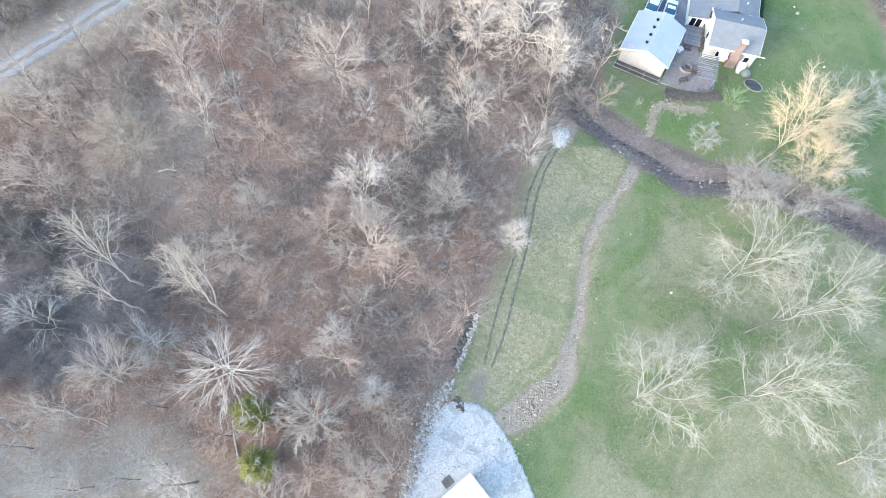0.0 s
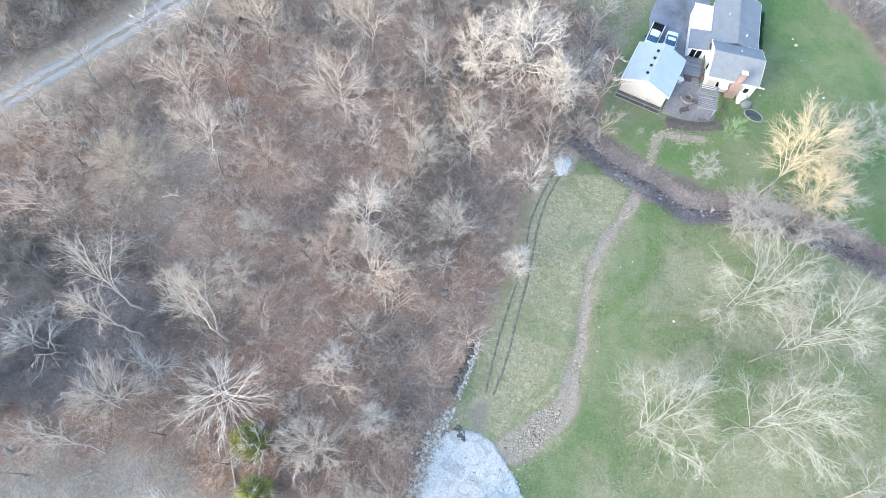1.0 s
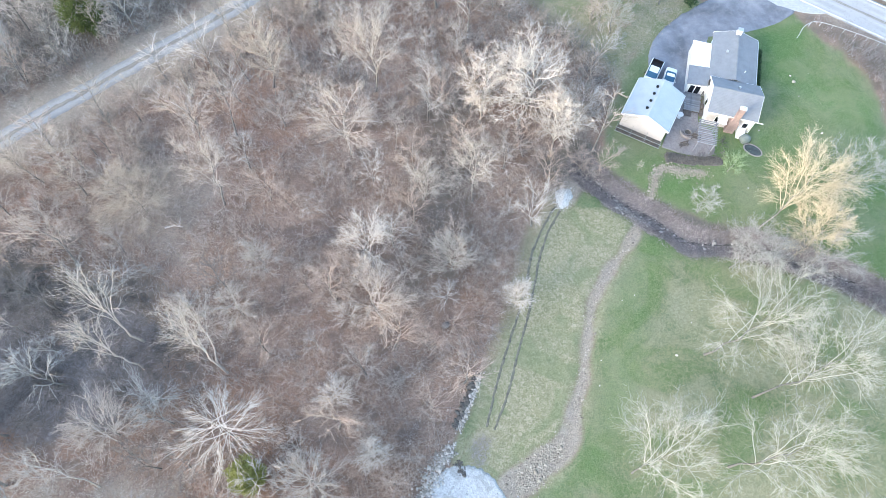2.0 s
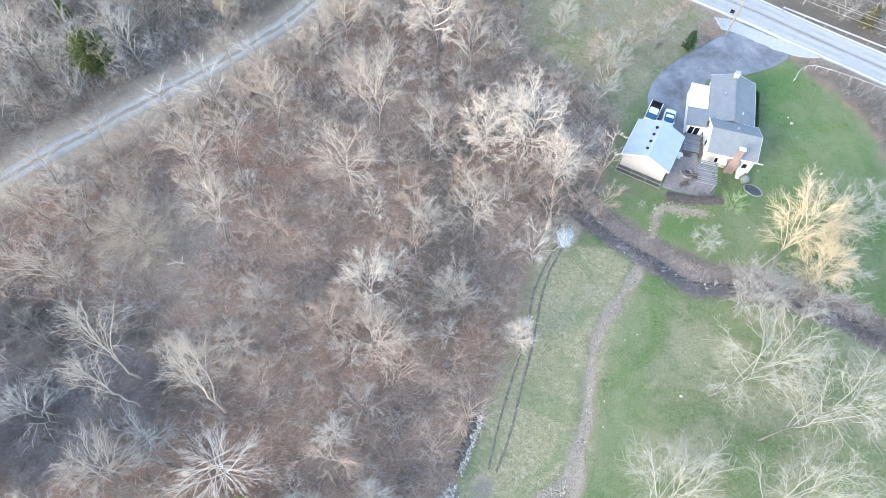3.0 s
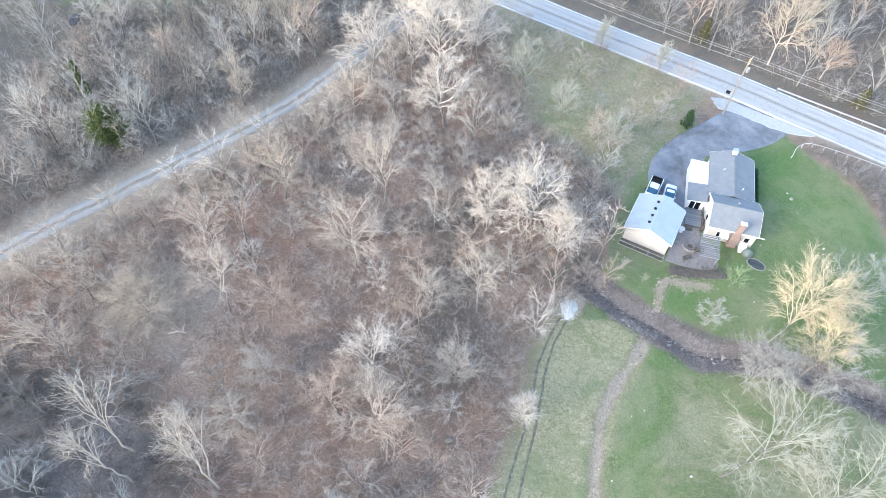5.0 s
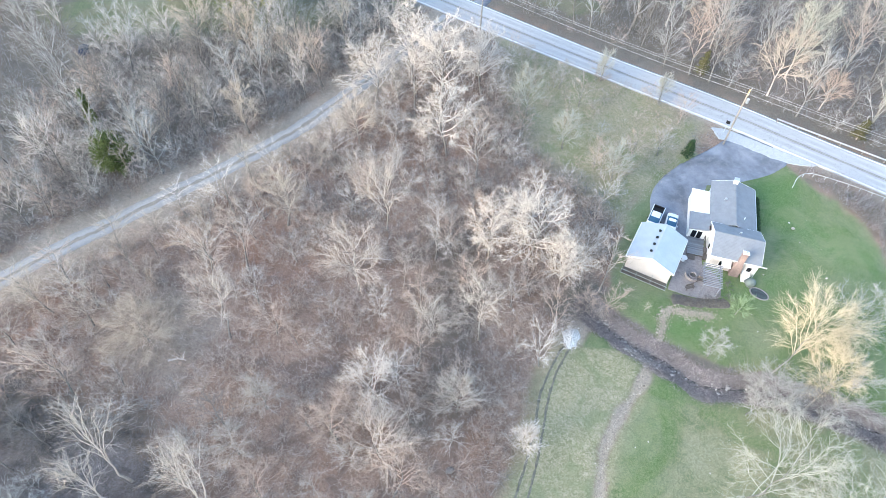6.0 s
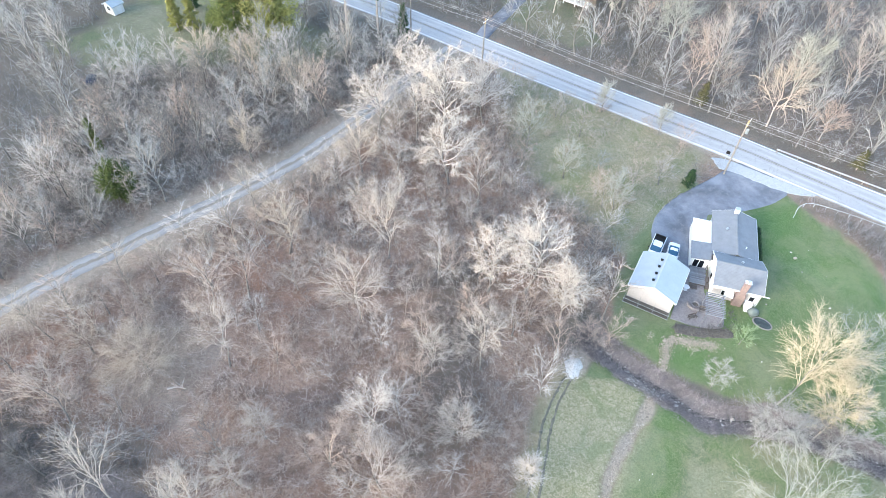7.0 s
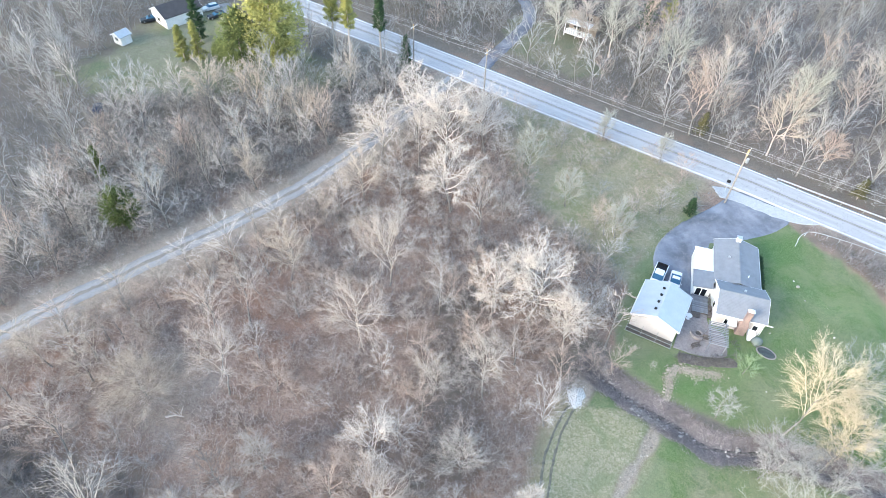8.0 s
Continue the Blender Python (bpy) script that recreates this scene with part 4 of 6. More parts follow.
undergrowth("undergrowth", 21000, -75, 25, -20, 125, 2.2, 4, stems("brush_stems", (0.17, 0.138, 0.122), (0.72, 0.615, 0.54)), "thin leafless grey-brown brush on the wood floor", 5, keep=lambda X, Y: ~clear_of_wood(X, Y) & (inside(X, Y, DIM_CORNER) < 0) & (inside(X, Y, TAN_CORNER) < 0), lean=0.75, rad=0.026, forks=3)
undergrowth("pale_brush", 7000, -62, -20, -14, 8, 0.7, 3, stems("pale_brush_stems", (0.32, 0.275, 0.23), (0.74, 0.665, 0.585)), "pale beige brush and dry grass in the wood", 9, keep=lambda X, Y: inside(X, Y, TAN_CORNER) > 0, rad=0.02, lean=1.2, forks=1)
undergrowth("far_undergrowth", 48000, -150, 150, 60, 210, 2.4, 2, stems("far_brush_stems", (0.08, 0.077, 0.073), (0.46, 0.445, 0.42)), "thin leafless brush in the far wood", 6, rad=0.04, lean=0.7, forks=1)


def verge(X, Y):
    dt, _ = line_distance(X, Y, TRACK)
    return ((dt > 2.0) & (dt < 7.5)) | (inside(X, Y, CLEARING) > 0)


bushes = [p for p in zip(*np.random.default_rng(19).uniform((9, 74), (47, 121), (260, 2)).T) if inside(np.array(p[0]), np.array(p[1]), CLEARING) > 1.0][:62]
fill(bushes, ["bush", "bush", "round"], 20, 0.4, 0.95, (5, 0, 1, 3, 0), bush=("meadow_shrub", "twiggy beige shrub in the rough grass clearing", "shrubs of the clearing"))
undergrowth("dry_grass", 44000, -80, 50, 30, 130, 0.8, 5, stems("dry_grass_blades", (0.28, 0.235, 0.18), (0.58, 0.505, 0.42)), "tufts of dry beige grass", 7, keep=verge, rad=0.02, lean=0.7)


# ---- more materials ----
def striped(name, c, axis, pitch, rough=0.7, vary=0.15, depth=0.012, gap=0.75):
    """Boards or courses: lines across an axis of the object, with stains and relief."""
    m = Mat(name, rough)
    sep = m.node("ShaderNodeSeparateXYZ", Vector=m.coords(True)).outputs[axis]
    saw = m.math("FRACT", m.math("DIVIDE", sep, pitch))
    big, fine = m.grey(m.noise(0.9, 4, obj=True), 0.3, 0.7), m.noise(22, 3, obj=True)
    dark, lite = tuple(v * (1 - 1.5 * vary) for v in c), tuple(min(1, v * (1 + vary)) for v in c)
    col = m.mix(0.4, m.mix(big, dark, lite), m.mix(fine, dark, lite))
    seam = m.math("GREATER_THAN", saw, 0.9)
    m.color(m.mix(m.math("MULTIPLY", seam, 1 - gap), col, (0.02, 0.02, 0.02)))
    m.bump(m.math("ADD", saw, m.math("MULTIPLY", fine, 0.3)), depth)
    return m.m


SHINGLE_PALE = striped("pale_shingles", (0.45, 0.49, 0.525), 1, 0.20, 0.85, 0.07, gap=0.9)
SHINGLE_GREY = striped("grey_shingles", (0.23, 0.242, 0.265), 1, 0.20, 0.85, 0.12, gap=0.85)
SHINGLE_DARK = striped("dark_shingles", (0.075, 0.07, 0.072), 1, 0.20, 0.85, 0.2)
SIDING = striped("beige_siding", (0.60, 0.545, 0.515), 2, 0.15, 0.55, 0.06, gap=0.85)
SIDING_WHITE = striped("white_siding", (0.80, 0.79, 0.77), 2, 0.15, 0.5, 0.05, gap=0.85)
TRIM = plain("white_trim", (0.82, 0.82, 0.82), 0.45, vary=0.05)
WHITE_ROOF = plain("white_membrane", (0.84, 0.84, 0.83), 0.5, vary=0.05, scale=0.7)
BRICK = striped("red_brick", (0.33, 0.24, 0.218), 2, 0.075, 0.85, 0.2, gap=0.6)
GLASS = plain("dark_window_glass", (0.012, 0.014, 0.018), 0.08, vary=0.1, bump=0)
METAL = plain("galvanised_metal", (0.62, 0.63, 0.64), 0.4, 0.85, vary=0.12)
BLACK = plain("black_plastic", (0.018, 0.018, 0.02), 0.5)
TIMBER = Mat("weathered_grey_timber", 0.85)
grain = TIMBER.noise(6, 4, 0.7, obj=True)
tone = TIMBER.mix(TIMBER.rnd(), (0.18, 0.187, 0.205), (0.30, 0.313, 0.34))
TIMBER.color(TIMBER.mix(TIMBER.math("MULTIPLY", TIMBER.grey(grain, 0.4, 0.65), 0.35), tone, (0.13, 0.125, 0.125))).bump(grain, 0.006)
TIMBER = TIMBER.m
PALE_TIMBER = plain("bleached_greenish_timber", (0.40, 0.43, 0.40), 0.8, vary=0.2, scale=2)
TIMBER_BROWN = plain("brown_timber", (0.135, 0.115, 0.105), 0.85, vary=0.25, scale=2)
POLE_WOOD = plain("pole_wood", (0.30, 0.265, 0.23), 0.9, vary=0.25, scale=2)
POLE_TOP = plain("fresh_pole_wood", (0.52, 0.36, 0.16), 0.85, vary=0.2, scale=2)
PAVER = gravel_material("patio_pavers", (0.17, 0.15, 0.148), (0.25, 0.222, 0.218), (0.35, 0.315, 0.305), 2.0)
STONE = Mat("pale_stone", 0.9)
STONE.color(STONE.mix(STONE.island(), (0.18, 0.16, 0.145), (0.52, 0.485, 0.45))).bump(STONE.noise(9, 3), 0.03)
STONE = STONE.m
STONE_WHITE = Mat("broken_concrete", 0.9)
STONE_WHITE.color(STONE_WHITE.mix(STONE_WHITE.island(), (0.28, 0.245, 0.21), (0.66, 0.60, 0.535))).bump(STONE_WHITE.noise(9, 3), 0.03)
STONE_WHITE = STONE_WHITE.m
STONE_TAN = Mat("tan_stone_and_straw", 0.95)
STONE_TAN.color(STONE_TAN.mix(STONE_TAN.island(), (0.20, 0.17, 0.135), (0.48, 0.415, 0.34))).bump(STONE_TAN.noise(9, 3), 0.03)
STONE_TAN = STONE_TAN.m
CAR_WHITE = plain("white_car_paint", (0.78, 0.79, 0.80), 0.25, vary=0.02, bump=0)
CAR_DARK = plain("dark_car_paint", (0.03, 0.034, 0.04), 0.25, vary=0.05, bump=0)
# Blue base colour imitates the sky reflected in the car glass.
CAR_GLASS = plain("sky_tinted_car_glass", (0.04, 0.12, 0.20), 0.06, vary=0.05, bump=0)
TYRE = plain("tyre_rubber", (0.02, 0.02, 0.02), 0.85)

# ---- driveway, paths, patio ----
patch("driveway", DRIVEWAY, 0.04, ASPHALT, "blue-grey asphalt driveway round the house", "driveway", jag=0.06)
APRON_GRAVEL = gravel_material("apron_gravel", (0.30, 0.305, 0.315), (0.41, 0.415, 0.425), (0.52, 0.525, 0.53), 2.5)
patch("driveway_apron", [(48.2, 90.6), (47.6, 93.4), (50.4, 93.2), (55.5, 90.0), (61.0, 86.7), (64.2, 84.6), (60.2, 84.5), (55.6, 86.5), (51.4, 89.4)], 0.065, APRON_GRAVEL, "pale gravel apron where the driveway meets the road", "driveway", jag=0.15)
strip("side_drive", spline([(3.2, 131.5), (5.5, 137), (9.8, 145.6), (15.0, 157), (15.2, 166), (12, 178)]), 1.7, 1.7, 0.05, ASPHALT, "dark asphalt lane climbing from the road", "driveway", jag=0.08)
strip("yard_drive", spline([(-40, 146), (-47, 143), (-55, 144), (-62, 150), (-66, 158)]), 1.9, 1.9, 0.05, GRAVEL_OLD, "pale concrete drive to the far house", "driveway", jag=0.1)
patch("patio", [(32.7, 55.6), (34.6, 60.0), (36.4, 63.9), (37.4, 65.3), (39.4, 64.7), (38.9, 60.3), (40.6, 58.6), (40.2, 54.6), (36.4, 54.4)], 0.06, PAVER, "pinkish-grey paved patio", "patio", jag=0.03)
patch("garden_bed", [(33, 53.0), (33.2, 54.8), (36.4, 54.2), (41, 54.2), (41.2, 52.8), (37, 52.6)], 0.04, MUD, "dark mulched bed below the patio", "garden bed", jag=0.2)


# ---- houses ----
def gable_roof(x0, x1, y0, y1, eave, ridge, axis, thick=0.16, bm=None):
    """Two roof slabs; axis is the ridge's direction."""
    if axis == "y":
        m = (x0 + x1) / 2
        o = [(x0, eave), (m, ridge), (x1, eave), (x1, eave + thick), (m, ridge + thick), (x0, eave + thick)]
        return prism(o, "y", y0, y1, bm)
    m = (y0 + y1) / 2
    o = [(y0, eave), (m, ridge), (y1, eave), (y1, eave + thick), (m, ridge + thick), (y0, eave + thick)]
    return prism(o, "x", x0, x1, bm)


def gable_wall(u0, u1, eave, ridge):
    return [(u0, 0.0), (u1, 0.0), (u1, eave), ((u0 + u1) / 2, ridge), (u0, eave)]


def window(parent, x, y, z, w, h, face="y-", panes=1, name="window"):
    """A framed window that stands 4 cm proud of a wall facing y- or x-."""
    def bx(a0, a1, z0, z1, d0, d1):
        return box(x + a0, y + d0, z + z0, x + a1, y + d1, z + z1, 0.01) if face == "y-" else box(x + d0, y + a0, z + z0, x + d1, y + a1, z + z1, 0.01)
    win = part(name, bx(-w / 2, w / 2, 0, h, -0.05, 0.10), TRIM, parent)
    pw = w / panes
    for i in range(panes):
        part("pane", bx(-w / 2 + i * pw + 0.07, -w / 2 + (i + 1) * pw - 0.07, 0.07, h - 0.07, -0.065, -0.02), GLASS, win)
    return win


def build_garage():
    g = empty("garage", pose(26.35, 59.30, 0, 0, 0, -26.3), "detached garage, beige siding under a pale shingle roof", "garage")
    W, D = 7.2, 7.75
    part("wall", prism(gable_wall(0.3, W - 0.3, 2.72, 4.02), "y", 0.32, 0.47), SIDING, g)
    part("wall", prism(gable_wall(0.3, W - 0.3, 2.72, 4.02), "y", D - 0.47, D - 0.32), SIDING, g)
    for a in (0.3, W - 0.45):
        part("wall", box(a, 0.475, 0, a + 0.15, D - 0.475, 2.7), SIDING, g)
    roof = part("roof", gable_roof(0, W, 0, D, 2.66, 4.15, "y"), SHINGLE_PALE, g)
    for i in range(4):
        y = 1.5 + i * 1.5
        vent = tube_bm([(2.98, y, 4.05), (2.98, y, 4.36), (2.98, y, 4.38)], [0.14, 0.14, 0.05], 8)
        part("roof_vent", box(2.78, y - 0.2, 4.22, 3.18, y + 0.2, 4.27, bm=vent), BLACK, roof)
    for s, (xa, xb) in enumerate(((0, W / 2), (W / 2, W))):
        za, zb = (2.66, 4.15) if s == 0 else (4.15, 2.66)
        o = [(xa, za - 0.12), (xb, zb - 0.12), (xb, zb + 0.19), (xa, za + 0.19)]
        part("bargeboard", prism(o, "y", -0.035, -0.004), TRIM, roof)
    for x in (-0.10, W):
        part("gutter", box(x, 0, 2.62, x + 0.10, D, 2.76, 0.02), TRIM, roof)
    for k, x in enumerate((1.0, 4.0)):
        part("garage_door", box(x, D - 0.33, 0, x + 2.5, D - 0.28, 2.1, 0.02), TRIM, g)
    return g


def build_frame():
    """Low planting frame along the garage's gable."""
    f = empty("planting_frame", pose(26.35, 59.30, 0, 0, 0, -26.3), "low timber planting frame with dark netting by the garage", "planter")
    for x in (0.1, 2.35, 4.6, 6.9):
        part("post", box(x, -1.10, -0.1, x + 0.09, -1.01, 0.95, 0.01), TIMBER, f)
        part("rail", box(x, -1.00, 0.80, x + 0.05, 0.30, 0.85, 0.01), PALE_TIMBER, f)
    part("rail", box(0.05, -1.12, 0.88, 7.05, -1.06, 0.94, 0.01), PALE_TIMBER, f, "pale top rail")
    part("rail", box(0.05, -1.12, 0.03, 7.05, -1.06, 0.10, 0.01), PALE_TIMBER, f, "pale bottom rail")
    for i in range(3):
        bm = bmesh.new()
        x0 = 0.2 + i * 2.26
        for k in range(9):
            tube_bm([(x0 + k * 0.26, -1.09, 0.1), (x0 + k * 0.26, -1.09, 0.86)], 0.012, 3, bm)
        for k in range(5):
            tube_bm([(x0, -1.09, 0.15 + k * 0.17), (x0 + 2.1, -1.09, 0.15 + k * 0.17)], 0.012, 3, bm)
        part("netting", bm, BLACK, f, "dark wire netting")
    part("soil", box(0.2, -1.0, -0.1, 6.9, 0.28, 0.10, 0.03), MUD, f, "dark soil")
    return f


def build_house():
    h = empty("house", pose(39.0, 60.07, 0, 0, 0, -13.45), "single-storey house with grey shingle gables and white walls", "house")
    # South block: ridge runs across, gable to the patio.
    part("wall", prism(gable_wall(0.35, 6.65, 3.02, 4.42), "x", 0.25, 0.40), SIDING_WHITE, h, "white sided gable wall")
    part("wall", prism(gable_wall(0.35, 6.65, 3.02, 4.42), "x", 6.85, 7.0), SIDING_WHITE, h, "white sided gable wall")
    part("wall", box(0.405, 0.35, 0, 6.845, 0.50, 3.05), SIDING, h, "beige sided front wall")
    part("wall", box(0.405, 6.5, 0, 6.845, 6.65, 3.05), SIDING, h)
    south = part("roof", gable_roof(0, 7.3, 0, 7.0, 2.95, 4.55, "x"), SHINGLE_GREY, h, "grey shingle roof")
    for x in (-0.035, 7.304):
        for (ya, za, yb, zb) in ((0, 2.95, 3.5, 4.55), (3.5, 4.55, 7.0, 2.95)):
            part("bargeboard", prism([(ya, za - 0.12), (yb, zb - 0.12), (yb, zb + 0.18), (ya, za + 0.18)], "x", x, x + 0.03), TRIM, south)
    part("gutter", box(-0.05, -0.11, 2.90, 8.1, -0.004, 3.05, 0.02), TRIM, south)
    part("downpipe", tube_bm([(7.1, 0.28, 0), (7.1, 0.28, 2.9)], 0.05, 6), TRIM, south)
    part("roof_vent", tube_bm([(3.9, 4.6, 3.9), (3.9, 4.6, 4.5), (3.9, 4.6, 4.55)], [0.18, 0.18, 0.1], 8), METAL, south)
    # North block: lower, its ridge runs lengthwise.
    part("wall", prism(gable_wall(0.3, 6.65, 2.36, 3.42), "y", 16.6, 16.75), SIDING_WHITE, h)
    part("wall", box(0.3, 6.66, 0, 0.45, 16.595, 2.42), SIDING_WHITE, h)
    part("wall", box(6.5, 6.66, 0, 6.65, 16.595, 2.42), SIDING_WHITE, h)
    north = part("roof", gable_roof(-0.05, 7.0, 6.85, 17.1, 2.28, 3.45, "y"), SHINGLE_GREY, h, "grey shingle roof")
    for (xa, za, xb, zb) in ((-0.05, 2.28, 3.475, 3.45), (3.475, 3.45, 7.0, 2.28)):
        part("bargeboard", prism([(xa, za - 0.12), (xb, zb - 0.12), (xb, zb + 0.18), (xa, za + 0.18)], "y", 17.104, 17.134), TRIM, north)
    part("gutter", box(7.004, 7.1, 2.22, 7.11, 17.1, 2.36, 0.02), TRIM, north)
    part("ridge_cap", box(3.33, 7.2, 3.59, 3.62, 17.1, 3.65, 0.02), SHINGLE_GREY, north)
    part("roof_vent", tube_bm([(2.1, 12.6, 2.9), (2.1, 12.6, 3.35), (2.1, 12.6, 3.42)], [0.22, 0.22, 0.12], 8), METAL, north)
    part("roof_vent", tube_bm([(4.9, 9.0, 2.9), (4.9, 9.0, 3.5)], 0.09, 8), TRIM, north)
    flue = part("flue", box(3.1, 16.2, 3.0, 3.8, 16.85, 4.35, 0.03), TRIM, north, "white square flue")
    part("cap", box(3.03, 16.13, 4.354, 3.87, 16.92, 4.42, 0.02), METAL, flue)
    part("gutter", box(-0.05, 7.01, 2.90, 7.35, 7.11, 3.05, 0.02), TRIM, south)
    # West wing: lean-to with a grey slope and a flat white roof.
    part("roof", prism([(-3.1, 1.98), (-0.06, 2.28), (-0.06, 2.42), (-3.1, 2.12)], "y", 5.5, 9.3), SHINGLE_GREY, h, "grey lean-to roof")
    part("roof", box(-3.0, 9.32, 2.10, -0.06, 14.6, 2.28, 0.03), WHITE_ROOF, h, "flat white membrane roof")
    part("wall", prism([(-2.9, 0), (0.24, 0), (0.24, 2.28), (-0.1, 2.25), (-2.9, 1.98)], "y", 5.65, 5.80), SIDING_WHITE, h)
    part("wall", box(-2.9, 5.805, 0, -2.75, 14.3, 1.98), SIDING_WHITE, h)
    part("wall", box(-2.745, 14.15, 0, 0.295, 14.3, 2.09), SIDING_WHITE, h)
    window(h, -1.65, 5.65, 0.1, 1.7, 1.75, "y-", 2, "patio_door")
    window(h, 0.25, 3.2, 1.0, 0.9, 1.1, "x-", 1)
    window(h, 2.25, 0.35, 0.9, 1.2, 1.1, "y-", 2)
    window(h, 6.1, 0.35, 0.9, 0.8, 1.1, "y-", 1)
    # Chimney on the south wall.
    ch = part("chimney", box(3.55, -0.50, 0, 4.95, 0.345, 2.3, 0.03), BRICK, h, "red brick chimney")
    shaft = prism([(3.55, 2.304), (4.95, 2.304), (4.65, 2.9), (4.65, 5.3), (3.85, 5.3), (3.85, 2.9)], "y", -0.48, 0.10)
    part("shaft", shaft, BRICK, ch)
    part("cap", box(3.78, -0.55, 5.304, 4.72, 0.17, 5.42, 0.03), TRIM, ch)
    part("flue_pot", tube_bm([(4.25, -0.19, 5.42), (4.25, -0.19, 5.75)], 0.14, 8), METAL, ch)
    awn = part("awning", prism([(-0.85, 1.95), (0.34, 2.35), (0.34, 2.41), (-0.85, 2.01)], "x", 1.95, 3.25), TRIM, h, "white door awning")
    for x in (2.0, 3.15):
        part("bracket", tube_bm([(x, 0.34, 1.7), (x, -0.7, 1.97)], 0.025, 5), METAL, awn)
    for x in (5.35,):
        part("bulkhead_door", prism([(-1.15, 0.0), (0.34, 0.0), (0.34, 1.0), (-1.15, 0.25)], "x", x, x + 1.15), TRIM, h, "white sloping cellar door")
    for y in (0.9, 2.2):
        part("planter", box(-0.32, 0.5 + y, 0.06, 0.22, 1.5 + y, 0.55, 0.03), TIMBER_BROWN, h)
    return h


build_garage()
build_frame()
build_house()


def local(x, y):
    """From the house's own axes to the plan."""
    a = radians(-13.45)
    return 39.0 + x * math.cos(a) - y * math.sin(a), 60.07 + x * math.sin(a) + y * math.cos(a)


def build_pergola():
    p = empty("pergola", pose(*local(-0.75, -5.4), 0.06, 0, 0, -13.45), "weathered grey timber pergola over the patio", "pergola")
    for x in (0.1, 2.4):
        for y in (0.15, 3.85):
            part("post", box(x, y, 0, x + 0.12, y + 0.12, 2.2, 0.01), TIMBER, p)
        part("beam", box(x, -0.1, 2.204, x + 0.12, 4.2, 2.36, 0.01), TIMBER, p)
    for i in range(14):
        part("slat", box(-0.1, -0.05 + i * 0.318, 2.364, 2.72, 0.07 + i * 0.318, 2.44, 0.005), TIMBER, p)
    return p


def build_deck():
    d = empty("deck", pose(*local(-2.75, 1.9), 0.06, 0, 0, -13.45), "dark grey-brown timber deck with steps by the house", "deck")
    part("frame", box(0.05, 0.05, 0, 2.45, 3.5, 0.30), TIMBER_BROWN, d)
    for i in range(18):
        part("board", box(0, i * 0.2, 0.304, 2.5, i * 0.2 + 0.17, 0.35, 0.005), TIMBER, d)
    for i in range(3):
        part("step", box(0.1, -0.32 * (i + 1), 0, 1.3, -0.32 * i - 0.01, 0.26 - 0.08 * i, 0.01), TIMBER_BROWN, d)
    for i in range(4):
        part("railing_post", box(2.38, 0.1 + i * 1.1, 0.36, 2.47, 0.19 + i * 1.1, 1.25), TIMBER_BROWN, d)
    part("handrail", box(2.34, 0.05, 1.254, 2.50, 3.5, 1.32, 0.01), TIMBER_BROWN, d)
    return d


def build_firepit():
    x, y = 36.9, 58.3
    f = empty("fire_pit", pose(x, y, 0.06, 0, 0, -13), "round pale-stone fire pit with a half-ring seat wall", "fire pit")
    for i in range(16):
        a = i * math.tau / 16
        bm = box(-0.14, -0.09, 0, 0.14, 0.09, 0.32, 0.03)
        bmesh.ops.transform(bm, matrix=Matrix.Translation((0.55 * math.cos(a), 0.55 * math.sin(a), 0)) @ Matrix.Rotation(a + math.pi / 2, 4, "Z"), verts=bm.verts)
        part("stone", bm, PAVER, f)
    for i in range(13):
        a = math.pi + i * math.pi / 12
        bm = box(-0.18, -0.12, 0, 0.18, 0.12, 0.45, 0.03)
        bmesh.ops.transform(bm, matrix=Matrix.Translation((1.05 * math.cos(a), 1.05 * math.sin(a), 0)) @ Matrix.Rotation(a + math.pi / 2, 4, "Z"), verts=bm.verts)
        part("stone", bm, PAVER, f)
    part("ashes", tube_bm([(0, 0, 0), (0, 0, 0.12)], 0.45, 12), MUD, f, "dark ashes")
    return f


def build_table(x, y):
    t = empty("garden_table", pose(x, y, 0.06), "round white garden table on the patio", "table")
    part("tabletop", tube_bm([(0, 0, 0.70), (0, 0, 0.74)], 0.48, 16), TRIM, t)
    part("pedestal", tube_bm([(0, 0, 0.0), (0, 0, 0.04), (0, 0, 0.08), (0, 0, 0.70)], [0.28, 0.26, 0.05, 0.05], 10), TRIM, t)
    return t


def build_bench(x, y, turn):
    b = empty("garden_bench", pose(x, y, 0.06, 0, 0, turn), "dark timber garden bench on the patio", "bench")
    for i in range(4):
        part("seat_slat", box(-0.7, -0.22 + i * 0.12, 0.42, 0.7, -0.13 + i * 0.12, 0.46), TIMBER_BROWN, b)
    for i in range(3):
        part("back_slat", box(-0.7, 0.24, 0.55 + i * 0.14, 0.7, 0.28, 0.65 + i * 0.14), TIMBER_BROWN, b)
    for x0 in (-0.65, 0.58):
        part("leg", box(x0, -0.2, 0, x0 + 0.07, -0.13, 0.418), TIMBER_BROWN, b)
        part("leg", box(x0, 0.20, 0, x0 + 0.07, 0.239, 0.98), TIMBER_BROWN, b)
    return b


build_pergola()
build_deck()
build_firepit()
build_table(36.0, 61.2)
build_bench(37.9, 57.2, -13)
build_bench(35.9, 55.8, 20)


